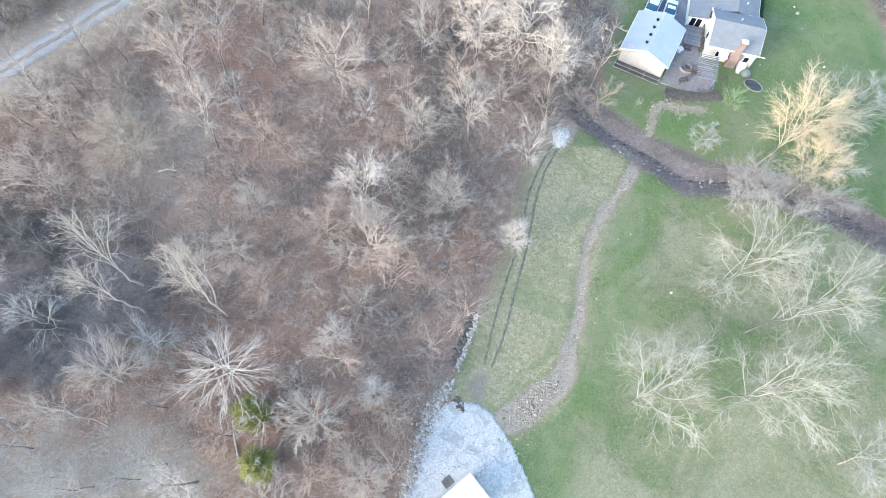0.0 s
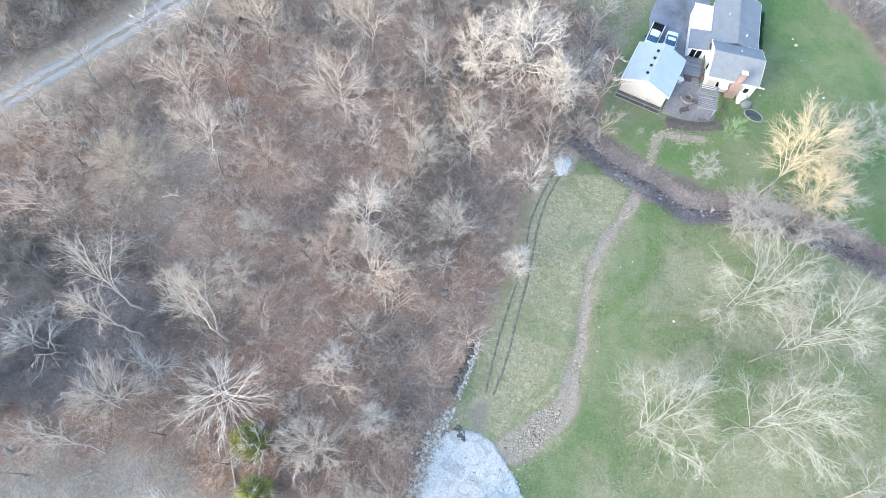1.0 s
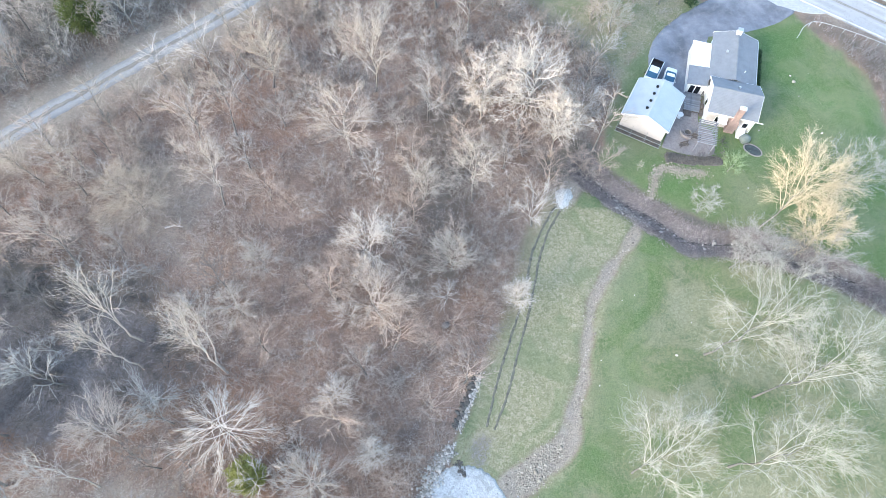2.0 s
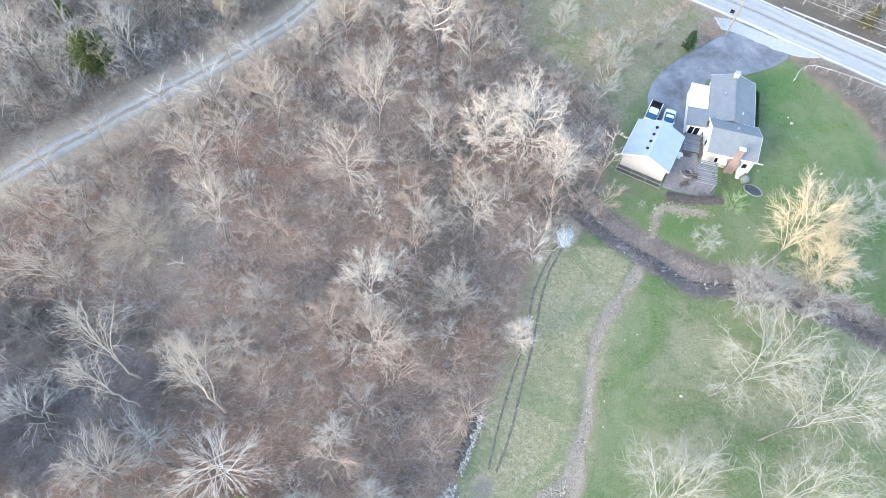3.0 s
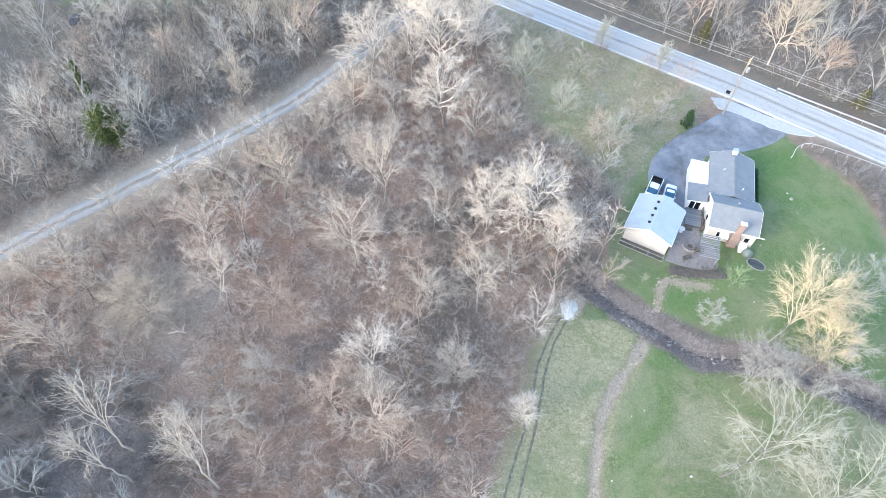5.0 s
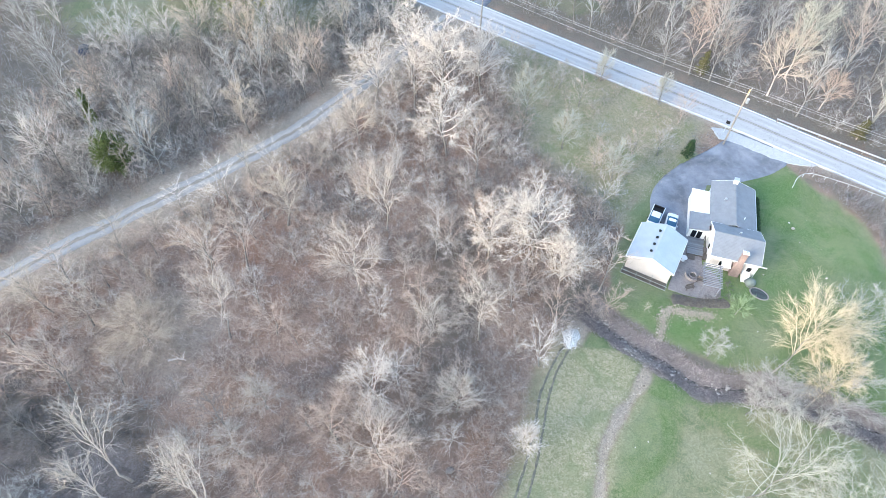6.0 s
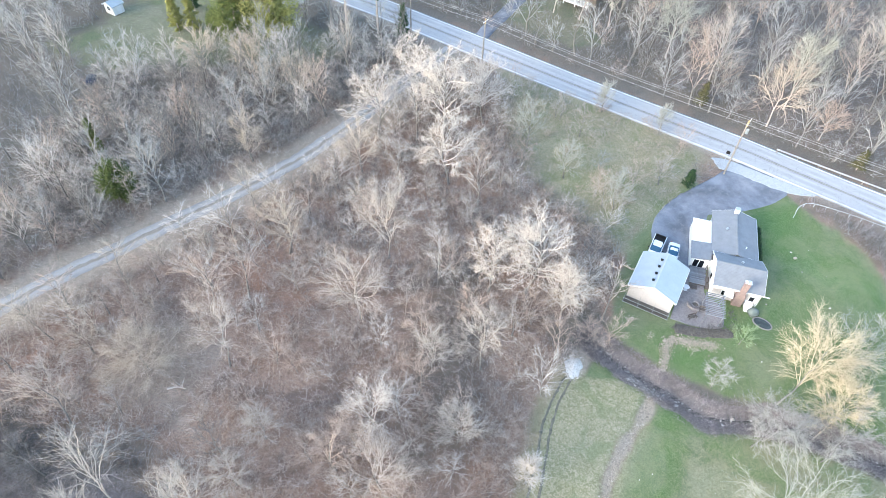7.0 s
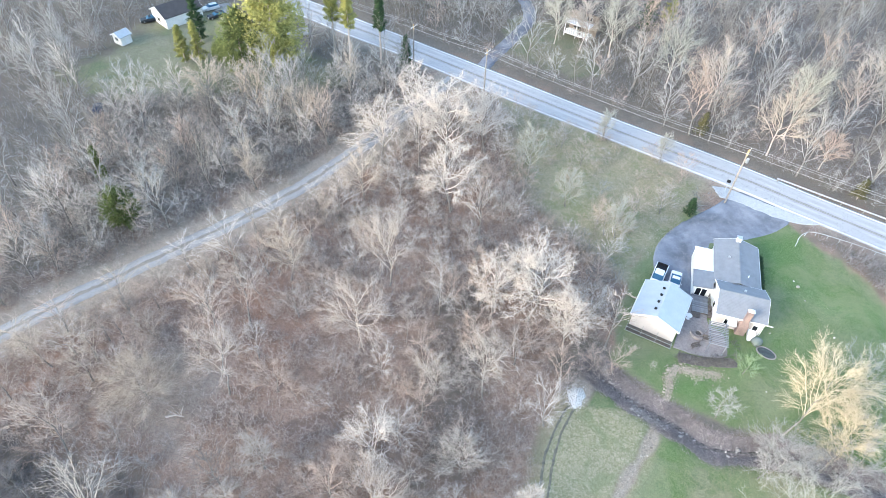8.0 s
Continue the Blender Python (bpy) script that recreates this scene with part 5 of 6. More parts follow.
def build_pond():
    p = empty("garden_pond", pose(46.2, 55.6, 0, 0, 0, -35), "oval dark garden pond with a pale stone rim", "pond")
    water = tube_bm([(0, 0, -0.1), (0, 0, 0.10)], 1.0, 24)
    bmesh.ops.scale(water, vec=(1.28, 0.82, 1), verts=water.verts)
    part("water", water, plain("murky_water", (0.075, 0.085, 0.08), 0.25, vary=0.3, scale=1.5, bump=0.003), p, "still dark murky water")
    for i in range(26):
        a = i * math.tau / 26
        bm = box(-0.17, -0.09, -0.05, 0.17, 0.09, 0.16, 0.03)
        ang = math.atan2(0.9 * math.cos(a), -1.36 * math.sin(a))
        bmesh.ops.transform(bm, matrix=Matrix.Translation((1.36 * math.cos(a), 0.9 * math.sin(a), 0)) @ Matrix.Rotation(ang, 4, "Z"), verts=bm.verts)
        part("rim_stone", bm, PAVER, p)
    return p


def lump(rng, rough=0.18):
    """An uneven pebble of radius about one."""
    bm = bmesh.new()
    bmesh.ops.create_icosphere(bm, subdivisions=2, radius=1.0)
    for v in bm.verts:
        v.co *= 1 + rough * rng.normal()
    return bm


build_pond()
rng = np.random.default_rng(77)
cover = lump(rng, rough=0.05)
bmesh.ops.scale(cover, vec=(0.85, 0.75, 0.8), verts=cover.verts)
bmesh.ops.translate(cover, vec=(0, 0, 0.45), verts=cover.verts)
grill = empty("covered_grill", pose(45.2, 57.3, 0), "rounded grey-green tarpaulin over a grill", "grill")
part("tarpaulin", cover, plain("grey_green_tarp", (0.16, 0.19, 0.18), 0.7), grill, smooth=True)
part("strap", tube_bm([(0.9 * math.cos(a), 0.8 * math.sin(a), 0.42) for a in np.linspace(0, 6.28, 17)], 0.02, 4), BLACK, grill)


# ---- leafy shrubs and evergreens ----
def leaf_mat(name, lo, hi):
    m = Mat(name, 0.8)
    col = m.mix(m.island(), lo, hi)
    m.color(m.mix(m.math("MULTIPLY", m.rnd(), 0.3), col, lo))
    return m.m


LEAF_YELLOW = leaf_mat("olive_yellow_needles", (0.21, 0.21, 0.06), (0.43, 0.415, 0.14))
LEAF_GREEN = leaf_mat("green_needles", (0.065, 0.09, 0.026), (0.19, 0.215, 0.07))
LEAF_OLIVE = leaf_mat("brownish_olive_needles", (0.07, 0.066, 0.028), (0.18, 0.165, 0.075))
LEAF_DARK = leaf_mat("dark_green_needles", (0.02, 0.045, 0.022), (0.08, 0.14, 0.055))


def evergreen_meshes(seed, H, R, leaf, sprays=2600, bare=0.05, power=0.8, tip=0.5):
    """Trunk with boughs, and a crown of many small needle sprays with gaps between the boughs."""
    rng = np.random.default_rng(seed)
    trunk = np.linspace([0, 0, -0.2], [0, 0, H * 0.97], 6)[None]
    wood = [tubes(trunk, (0.02 * H) * np.linspace(1, 0.15, 6)[None], 6)]
    nb = 46
    f = bare + (1 - bare) * np.linspace(0.02, 0.95, nb)
    az = np.arange(nb) * 2.4 + rng.normal(size=nb) * 0.3
    reach = R * (1 - f) ** power * rng.uniform(0.65, 1.1, nb) * np.clip((f - bare) * 14 + 0.6, 0.5, 1) + 0.12
    st = np.stack([0 * f, 0 * f, f * H], 1)
    aim = np.stack([np.cos(az), np.sin(az), 0.25 + 0.3 * f], 1)
    B = grow(rng, st, aim, reach, 3, 0.08, 0.02)
    wood.append(tubes(B, (0.012 * H) * 0.3 * np.linspace(1, 0.2, 4)[None] * np.ones((nb, 1)), 3))
    per = max(6, sprays // nb)
    s, d, u = shoots(rng, B, per, 0.12, 0.9, 0.6)
    s = s + rng.normal(size=s.shape) * 0.12 * (R / 2) ** 0.5
    ln = tip * rng.uniform(0.5, 1.2, len(s)) * (0.7 + 0.2 * R / 2)
    L = grow(rng, s, d, ln, 1, 0.2, 0.12)
    if power < 0.45:
        n = 2 * sprays // 3
        v = unit(rng.normal(size=(n, 3)))
        lobes = 1 + 0.14 * np.sin(4 * v[:, 0] + seed) * np.sin(5 * v[:, 1] + 2 * v[:, 2])
        q = v * (rng.uniform(0.55, 1.0, (n, 1)) * lobes[:, None]) * np.array([R, R, H * (1 - bare) * 0.48]) + np.array([0, 0, H * (bare + (1 - bare) * 0.5)])
        q = q[q[:, 2] > 0.1]
        L = np.concatenate([L, grow(rng, q, v[:len(q)] + np.array([0, 0, 0.5]), tip * 0.6 * rng.uniform(0.5, 1.2, len(q)), 1, 0.4, 0.1)])
        s = L[:, 0]
    leaf_mesh = mesh_np("crown", *tubes(L, (np.array([0.075, 0.025])[None] * (0.6 + 0.22 * R) * rng.uniform(0.6, 1.2, (len(s), 1))), 3), leaf)
    return mesh_np("trunk", *join(wood), BARK_GREY), leaf_mesh


EVERGREENS = [(-56.1, 73.5, 8.0, 3.2, LEAF_GREEN, 1), (-19.7, 7.6, 5.6, 2.1, LEAF_YELLOW, 1), (-18.3, 2.3, 5.6, 2.0, LEAF_YELLOW, 1), (-64.7, 84.6, 8, 1.4, LEAF_GREEN, 0),
              (-43.1, 127, 20, 8.0, LEAF_YELLOW, 1), (-50, 124, 15, 5.0, LEAF_GREEN, 1), (-64.9, 127.6, 9, 2.4, LEAF_YELLOW, 0), (-61.7, 128.5, 10, 2.3, LEAF_YELLOW, 0), (-56.2, 129, 5, 2.6, LEAF_GREEN, 1),
              (-64.6, 137.6, 12, 3.0, LEAF_DARK, 0), (-20.2, 132.1, 16, 2.4, LEAF_DARK, 2), (-14.1, 129, 9, 2.0, LEAF_DARK, 0), (-27, 130.5, 18, 3.0, LEAF_YELLOW, 2), (-31, 133, 18, 3.4, LEAF_YELLOW, 2)]
for k, (x, y, H, R, leaf, form) in enumerate(EVERGREENS):
    me = evergreen_meshes(400 + k, H, R, leaf, 2000 + int(450 * R), bare=(0.05, 0.08, 0.5)[form], power=(0.75, 0.38, 0.5)[form], tip=0.45 + 0.05 * R)
    plant(me, x, y, "olive cedar among the bare trees" if leaf is LEAF_YELLOW else "dark green conifer among the bare trees", "conifer", name="conifer", group="conifers")
for k, (x, y, H, R, leaf) in enumerate([(73.9, 92.3, 4.5, 1.8, LEAF_OLIVE), (48.8, 110.1, 5.5, 1.8, LEAF_OLIVE), (51.8, 160.6, 9, 3.2, LEAF_YELLOW), (41.1, 84.9, 4, 1.3, LEAF_DARK), (44.6, 154, 13, 4, LEAF_DARK)]):
    plant(evergreen_meshes(430 + k, H, R, leaf, 1400), x, y, "small conifer near the road", "conifer", name="conifer", group="conifers")
HEDGE = evergreen_meshes(440, 1.5, 0.75, LEAF_DARK, 900, power=0.35, tip=0.25)
for k in range(8):
    plant(HEDGE, *local(7.55, 9.2 + k * 0.98), "clipped dark green shrub along the house wall", "shrub", turn=50 * k, name="hedge_shrub", group="shrubs along the house wall")
BED_SHRUB = tree_meshes(445, 1.3, 0.85, 0.05, 12, 4, 4, 2, stems=4, lite=True, fine=0.7, girth=0.5, mats=(BARK_DARK, BARK_DARK))
for k, (x, y) in enumerate([(33.4, 54.2), (34.6, 53.5), (36.2, 53.4), (37.6, 53.3), (38.9, 53.4), (40.3, 53.5), (41.3, 54.3), (33.0, 53.4), (35.4, 54.0), (38.2, 54.0), (39.6, 54.2), (41.6, 56.4)]):
    plant(BED_SHRUB, x, y, "dark brown wintering shrub below the patio", "shrub", turn=70 * k, size=0.8 + 0.12 * (k % 4), name="garden_shrub", group="shrubs below the patio")


# ---- vehicles ----
def loft(sections, bm=None):
    """A closed hull through cross-sections of equal point count."""
    bm = bm or bmesh.new()
    rings = [[bm.verts.new(p) for p in s] for s in sections]
    n = len(rings[0])
    for a, b in zip(rings, rings[1:]):
        for k in range(n):
            bm.faces.new((a[k], a[(k + 1) % n], b[(k + 1) % n], b[k]))
    bm.faces.new(rings[0][::-1])
    bm.faces.new(rings[-1])
    bmesh.ops.recalc_face_normals(bm, faces=bm.faces)
    return bm


def hull(stations):
    """Car body sections: (y, half width, bottom, top, shoulder half width)."""
    return loft([[(-w, y, b), (-w * 1.02, y, (b + t) / 2), (-s, y, t - 0.06), (-s * 0.85, y, t), (s * 0.85, y, t), (s, y, t - 0.06), (w * 1.02, y, (b + t) / 2), (w, y, b)] for y, w, b, t, s in stations])


def wheels(car, ys, track, r=0.34):
    for y in ys:
        for s in (-1, 1):
            x = s * track
            w = part("wheel", tube_bm([(x - 0.11, y, r), (x + 0.11, y, r)], r, 14), TYRE, car)
            part("rim", tube_bm([(x + s * 0.112, y, r), (x + s * 0.125, y, r)], r * 0.6, 10), METAL, w)


def car(name, m, paint, label, L=4.6, W=0.9, estate=False):
    c = empty(name, m, label, "car")
    h = L / 2
    part("body", hull([(-h, W * 0.8, 0.4, 0.62, W * 0.7), (-h + 0.25, W * 0.97, 0.25, 0.82, W * 0.9), (-0.9, W, 0.22, 0.95, W * 0.93), (1.0, W, 0.22, 0.98, W * 0.93), (h - 0.3, W * 0.97, 0.25, 0.95, W * 0.88), (h, W * 0.82, 0.4, 0.72, W * 0.75)]), paint, c, smooth=False)
    back = h - (0.35 if estate else 1.05)
    cab = [(-0.80, W * 0.80, 0.93, 0.98, W * 0.74), (-0.25, W * 0.84, 0.93, 1.40, W * 0.66), (0.75, W * 0.84, 0.93, 1.44, W * 0.66), (back, W * 0.80, 0.93, 1.02 if not estate else 1.3, W * 0.72)]
    part("glasshouse", hull(cab), CAR_GLASS, c, "glass coloured blue for the sky's reflection")
    part("roof", hull([(-0.2, W * 0.64, 1.37, 1.425, W * 0.62), (0.25, W * 0.67, 1.38, 1.47, W * 0.62), (back - (0.25 if estate else 0.85), W * 0.64, 1.36, 1.455, W * 0.6)]), paint, c)
    for s in (-1, 1):
        part("headlight", box(s * W * 0.62 - 0.13, -h - 0.0, 0.58, s * W * 0.62 + 0.13, -h + 0.12, 0.70, 0.02), TRIM, c)
        part("tail_light", box(s * W * 0.66 - 0.12, h - 0.12, 0.68, s * W * 0.66 + 0.12, h + 0.0, 0.80, 0.02), plain("red_lens", (0.3, 0.02, 0.02), 0.3), c)
        part("mirror", box(s * (W + 0.07) - 0.07, -0.75, 0.95, s * (W + 0.07) + 0.07, -0.62, 1.08, 0.02), paint, c)
    wheels(c, (-h + 0.85, h - 0.85), W - 0.12)
    return c


def pickup(m):
    c = empty("pickup_truck", m, "white pickup truck with an open black bed", "pickup truck")
    W = 0.97
    part("body", hull([(-2.7, W * 0.85, 0.45, 0.95, W * 0.8), (-2.4, W, 0.35, 1.05, W * 0.92), (-1.2, W, 0.35, 1.12, W * 0.95), (0.85, W, 0.35, 1.12, W * 0.95)]), CAR_WHITE, c)
    part("glasshouse", hull([(-1.35, W * 0.86, 1.10, 1.13, W * 0.82), (-0.7, W * 0.84, 1.10, 1.66, W * 0.7), (0.55, W * 0.84, 1.10, 1.68, W * 0.72), (0.8, W * 0.84, 1.10, 1.2, W * 0.76)]), CAR_GLASS, c, "glass coloured blue for the sky's reflection")
    part("roof", hull([(-0.66, W * 0.68, 1.63, 1.69, W * 0.66), (0.0, W * 0.72, 1.64, 1.74, W * 0.68), (0.6, W * 0.7, 1.62, 1.72, W * 0.66)]), CAR_WHITE, c)
    bed = part("bed", box(-W, 0.86, 0.40, W, 2.75, 0.62, 0.02), BLACK, c, "black cargo bed")
    for x0, x1 in ((-W, -W + 0.12), (W - 0.12, W)):
        part("side_panel", box(x0, 0.86, 0.624, x1, 2.75, 1.12, 0.02), CAR_WHITE, bed)
    part("tailgate", box(-W + 0.125, 2.66, 0.624, W - 0.125, 2.75, 1.1, 0.02), BLACK, bed)
    part("liner", box(-W + 0.125, 0.87, 0.624, W - 0.125, 2.65, 0.70, 0.02), BLACK, bed)
    for s in (-1, 1):
        part("mirror", box(s * (W + 0.12) - 0.1, -0.95, 1.12, s * (W + 0.12) + 0.1, -0.83, 1.34, 0.02), BLACK, c)
        part("headlight", box(s * W * 0.66 - 0.14, -2.68, 0.72, s * W * 0.66 + 0.14, -2.56, 0.86, 0.02), TRIM, c)
    wheels(c, (-1.75, 1.75), W - 0.13, 0.38)
    return c


pickup(pose(32.75, 69.05, 0.04, 0, 0, -25.5))
car("sedan", pose(35.25, 68.15, 0.04, 0, 0, -20), CAR_WHITE, "white sedan parked behind the garage")
car("dark_car", pose(-80.5, 146.4, 0.02, 0, 0, -60), CAR_DARK, "dark car beside the far house")
car("white_suv", pose(-67.7, 154.4, 0.05, 0, 0, -50), CAR_WHITE, "white estate car on the far drive", estate=True)
car("dark_suv", pose(-64.8, 150.2, 0.05, 0, 0, -50), CAR_DARK, "dark estate car on the far drive", estate=True)


# ---- far buildings ----
def cottage(m, W, D, eave, ridge, wall, roof, label, name, category="house"):
    c = empty(name, m, label, category)
    for y in (0.3, D - 0.45):
        part("wall", prism(gable_wall(0.3, W - 0.3, eave, ridge - 0.12), "y", y, y + 0.15), wall, c)
    for x in (0.3, W - 0.45):
        part("wall", box(x, 0.455, 0, x + 0.15, D - 0.455, eave), wall, c)
    r = part("roof", gable_roof(0, W, 0, D, eave, ridge, "y"), roof, c)
    for y in (-0.035, D + 0.004):
        for (xa, za, xb, zb) in ((0, eave, W / 2, ridge), (W / 2, ridge, W, eave)):
            part("bargeboard", prism([(xa, za - 0.12), (xb, zb - 0.12), (xb, zb + 0.18), (xa, za + 0.18)], "y", y, y + 0.03), TRIM, r)
    window(c, W * 0.5, 0.3, 0.9, min(1.4, W * 0.3), 1.0, "y-", 2)
    part("door", box(W - 0.32, D * 0.45, 0.0, W - 0.26, D * 0.45 + 0.9, 2.0, 0.01), TRIM, c)
    return c


cottage(pose(-80.4, 147.2, 0, 0, 0, -41), 7.8, 10.5, 2.7, 4.6, SIDING_WHITE, SHINGLE_DARK, "white cottage with a dark roof among trees", "far_cottage")
cottage(pose(-85.0, 134.6, 0, 0, 0, -30), 3.6, 3.4, 2.0, 2.9, SIDING_WHITE, SHINGLE_PALE, "small white garden shed in the yard", "garden_shed", "shed")


def build_far_deck():
    d = empty("deck_house", pose(23.6, 151.0, 0, 0, 0, -32), "two-tier white balcony on a house behind trees", "house")
    part("wall", box(0, 3.0, 0, 7.5, 9.0, 5.8), plain("brown_siding", (0.22, 0.18, 0.15), 0.7), d)
    part("roof", gable_roof(-0.4, 7.9, 2.6, 9.4, 5.8, 7.6, "x"), SHINGLE_DARK, d)
    for z in (0.9, 3.6):
        b = part("balcony", box(0, 0, z - 0.2, 6.6, 2.99, z, 0.02), TRIM, d)
        part("handrail", box(0, 0.0, z + 1.0, 6.6, 0.10, z + 1.1), TRIM, b)
        for i in range(12):
            part("baluster", box(0.05 + i * 0.59, 0.02, z + 0.004, 0.13 + i * 0.59, 0.09, z + 0.998), TRIM, b)
    for x in (0.05, 3.2, 6.4):
        part("post", box(x, 0.12, 0, x + 0.16, 0.28, 4.7), TRIM, d)
    window(d, 2.2, 3.0, 1.2, 1.8, 1.8, "y-", 2)
    window(d, 5.2, 3.0, 3.9, 1.4, 1.3, "y-", 2)
    return d


build_far_deck()


def build_cover():
    c = empty("covered_trailer", pose(-75.7, 106.4, 0, 0, 0, 20), "small trailer under a dark blue tarpaulin", "trailer")
    part("tarpaulin", loft([[(-0.9, y, 0.5), (-0.9, y, t), (-0.5, y, t + 0.2), (0.5, y, t + 0.15), (0.9, y, t), (0.9, y, 0.5)] for y, t in ((-1.8, 0.9), (-0.8, 1.2), (0.6, 1.1), (1.8, 0.8))]), plain("dark_blue_tarp", (0.03, 0.04, 0.07), 0.5), c)
    part("drawbar", tube_bm([(0, -1.8, 0.5), (0, -3.0, 0.45)], 0.05, 6), METAL, c)
    wheels(c, (0.0,), 0.8, 0.33)
    return c


build_cover()


def build_white_building():
    b = empty("white_outbuilding", pose(4.86, 1.85, 0, 0, 0, -50), "white metal-roofed outbuilding on the gravel pad", "outbuilding")
    for x0, y0, x1, y1 in ((0.2, -5.8, 0.35, -0.2), (3.65, -5.8, 3.8, -0.2), (0.355, -0.35, 3.645, -0.2), (0.355, -5.8, 3.645, -5.65)):
        part("wall", box(x0, y0, 0.02, x1, y1, 2.3), SIDING_WHITE, b)
    r = part("roof", box(0, -6.0, 2.304, 4.0, 0, 2.48, 0.03), WHITE_ROOF, b, "bright white metal roof")
    for i in range(8):
        part("seam", box(0.25 + i * 0.5, -5.98, 2.484, 0.28 + i * 0.5, -0.02, 2.505), WHITE_ROOF, r)
    return b


build_white_building()
pal = empty("pallet", pose(2.5, 0.9, 0.08, 0, 0, 40), "worn brown timber pallet on the gravel", "pallet")
for i in range(7):
    part("board", box(-0.6, -0.5 + i * 0.15, 0.10, 0.6, -0.39 + i * 0.15, 0.13), TIMBER_BROWN, pal)
for i in range(3):
    part("runner", box(-0.6 + i * 0.55, -0.5, 0.0, -0.5 + i * 0.55, 0.5, 0.098), TIMBER_BROWN, pal)


# ---- poles, wires, rails ----
def utility_pole(x, y, H, turn, cans=1):
    p = empty("utility_pole", pose(x, y, 0, 0, 0, turn), "weathered timber utility pole with crossarm", "utility pole", "utility poles along the road")
    part("post", tube_bm([(0, 0, -0.3), (0, 0, H * 0.5), (0, 0, H - 1.2)], [0.17, 0.15, 0.13], 9), POLE_WOOD, p)
    part("pole_head", tube_bm([(0, 0, H - 1.195), (0, 0, H)], [0.135, 0.12], 9), POLE_TOP, p, "yellowish fresh timber head")
    arm = part("crossarm", box(-1.2, -0.18, H - 0.55, 1.2, -0.13, H - 0.42, 0.01), TRIM if cans == 0 else POLE_TOP, p)
    for k in (-1.1, -0.45, 0.45, 1.1):
        part("insulator", tube_bm([(k, -0.155, H - 0.418), (k, -0.155, H - 0.30), (k, -0.155, H - 0.2)], [0.04, 0.07, 0.03], 6), TRIM, arm)
    for k in range(cans):
        c = part("transformer", tube_bm([(0.05, -0.42, H - 2.6), (0.05, -0.42, H - 1.75), (0.05, -0.42, H - 1.65)], [0.26, 0.26, 0.12], 12), METAL, p, "pale grey transformer can")
        part("bracket", box(-0.05, -0.2, H - 2.3, 0.15, -0.13, H - 1.95), METAL, c)
    return p


ARM_TURN = -31
POLES = [(48.7, 89.1, 12.0), (3.9, 121.5, 10.5), (-12.5, 131.0, 10.5), (112, 55, 12)]
for k, (x, y, H) in enumerate(POLES):
    utility_pole(x, y, H, ARM_TURN + 90, 1 if k == 0 else 0)
WIRE = plain("pale_aluminium_wire", (0.62, 0.60, 0.58), 0.5, 0.3, vary=0.05, bump=0)
order = [POLES[3], POLES[0], POLES[1], POLES[2], (-75, 172, 10.5)]
for (xa, ya, ha), (xb, yb, hb) in zip(order, order[1:]):
    for k in (-1.1, 0.45, 1.1):
        a = radians(ARM_TURN + 90)
        off = Vector((math.cos(a) * k, math.sin(a) * k, -0.2))
        A, B = Vector((xa, ya, ha)) + off, Vector((xb, yb, hb)) + off
        pts = [A.lerp(B, u) - Vector((0, 0, 4 * u * (1 - u) * (A - B).length * 0.012)) for u in np.linspace(0, 1, 13)]
        tagged(part("power_line", tube_bm(pts, 0.022, 5), WIRE), "thin pale power line strung between poles", "power line", "power lines")


def rail_fence(name, line, z, post_gap, label, beam, mat, posts):
    f = empty(name, pose(float(line[0][0]), float(line[0][1]), 0), label, "guard rail")
    o = line[0]
    run = np.concatenate([[0], np.cumsum(np.linalg.norm(np.diff(line, axis=0), axis=1))])
    pts = [(p[0] - o[0], p[1] - o[1]) for p in line]
    bm = bmesh.new()
    if beam:
        secs = []
        t = np.gradient(line, axis=0)
        t /= np.linalg.norm(t, axis=1)[:, None]
        for (x, y), (tx, ty) in zip(pts, t):
            prof = [(0.0, -0.16), (0.06, -0.10), (0.0, 0.0), (0.06, 0.10), (0.0, 0.16), (-0.02, 0.16), (-0.02, -0.16)]
            secs.append([(x - ty * d, y + tx * d, z + e) for d, e in prof])
        loft(secs, bm)
    else:
        tube_bm([(x, y, z) for x, y in pts], 0.042, 6, bm)
    part("rail", bm, mat, f)
    for s in np.arange(0.3, run[-1], post_gap):
        x, y = np.interp(s, run, line[:, 0]) - o[0], np.interp(s, run, line[:, 1]) - o[1]
        t = 0.08 if beam else 0.04
        part("post", box(x - t, y - t + (0.12 if beam else 0), -0.2, x + t, y + t + (0.12 if beam else 0), z - 0.02 if not beam else z + 0.1, 0.01), posts, f)
    return f


PIPE_PAINT = plain("dull_white_pipe_paint", (0.58, 0.60, 0.60), 0.6, vary=0.2, scale=2)
rail_fence("guard_rail", spline([(60.2, 96.3), (68, 91.5), (76.4, 86.4), (95, 74.8), (140, 47)], 3.0), 0.75, 3.8, "galvanised steel guard rail along the road", True, METAL, POLE_WOOD)
rail_fence("pipe_rail", spline([(57.9, 78.4), (59.0, 80.2), (60.4, 81.3), (62.2, 81.6), (67.0, 79.7), (72.3, 76.9), (84, 70)], 0.8), 0.8, 1.9, "curved white pipe rail on short posts by the lawn", False, PIPE_PAINT, PIPE_PAINT)
sign = empty("road_sign", pose(49.6, 92.6, 0, 0, 0, -30), "small dark road sign seen from behind, on a thin post", "road sign")
part("post", tube_bm([(0, 0, -0.2), (0, 0, 2.6)], 0.04, 6), METAL, sign)
part("plate", box(-0.35, -0.07, 1.9, 0.35, -0.045, 2.6, 0.01), BLACK, sign)


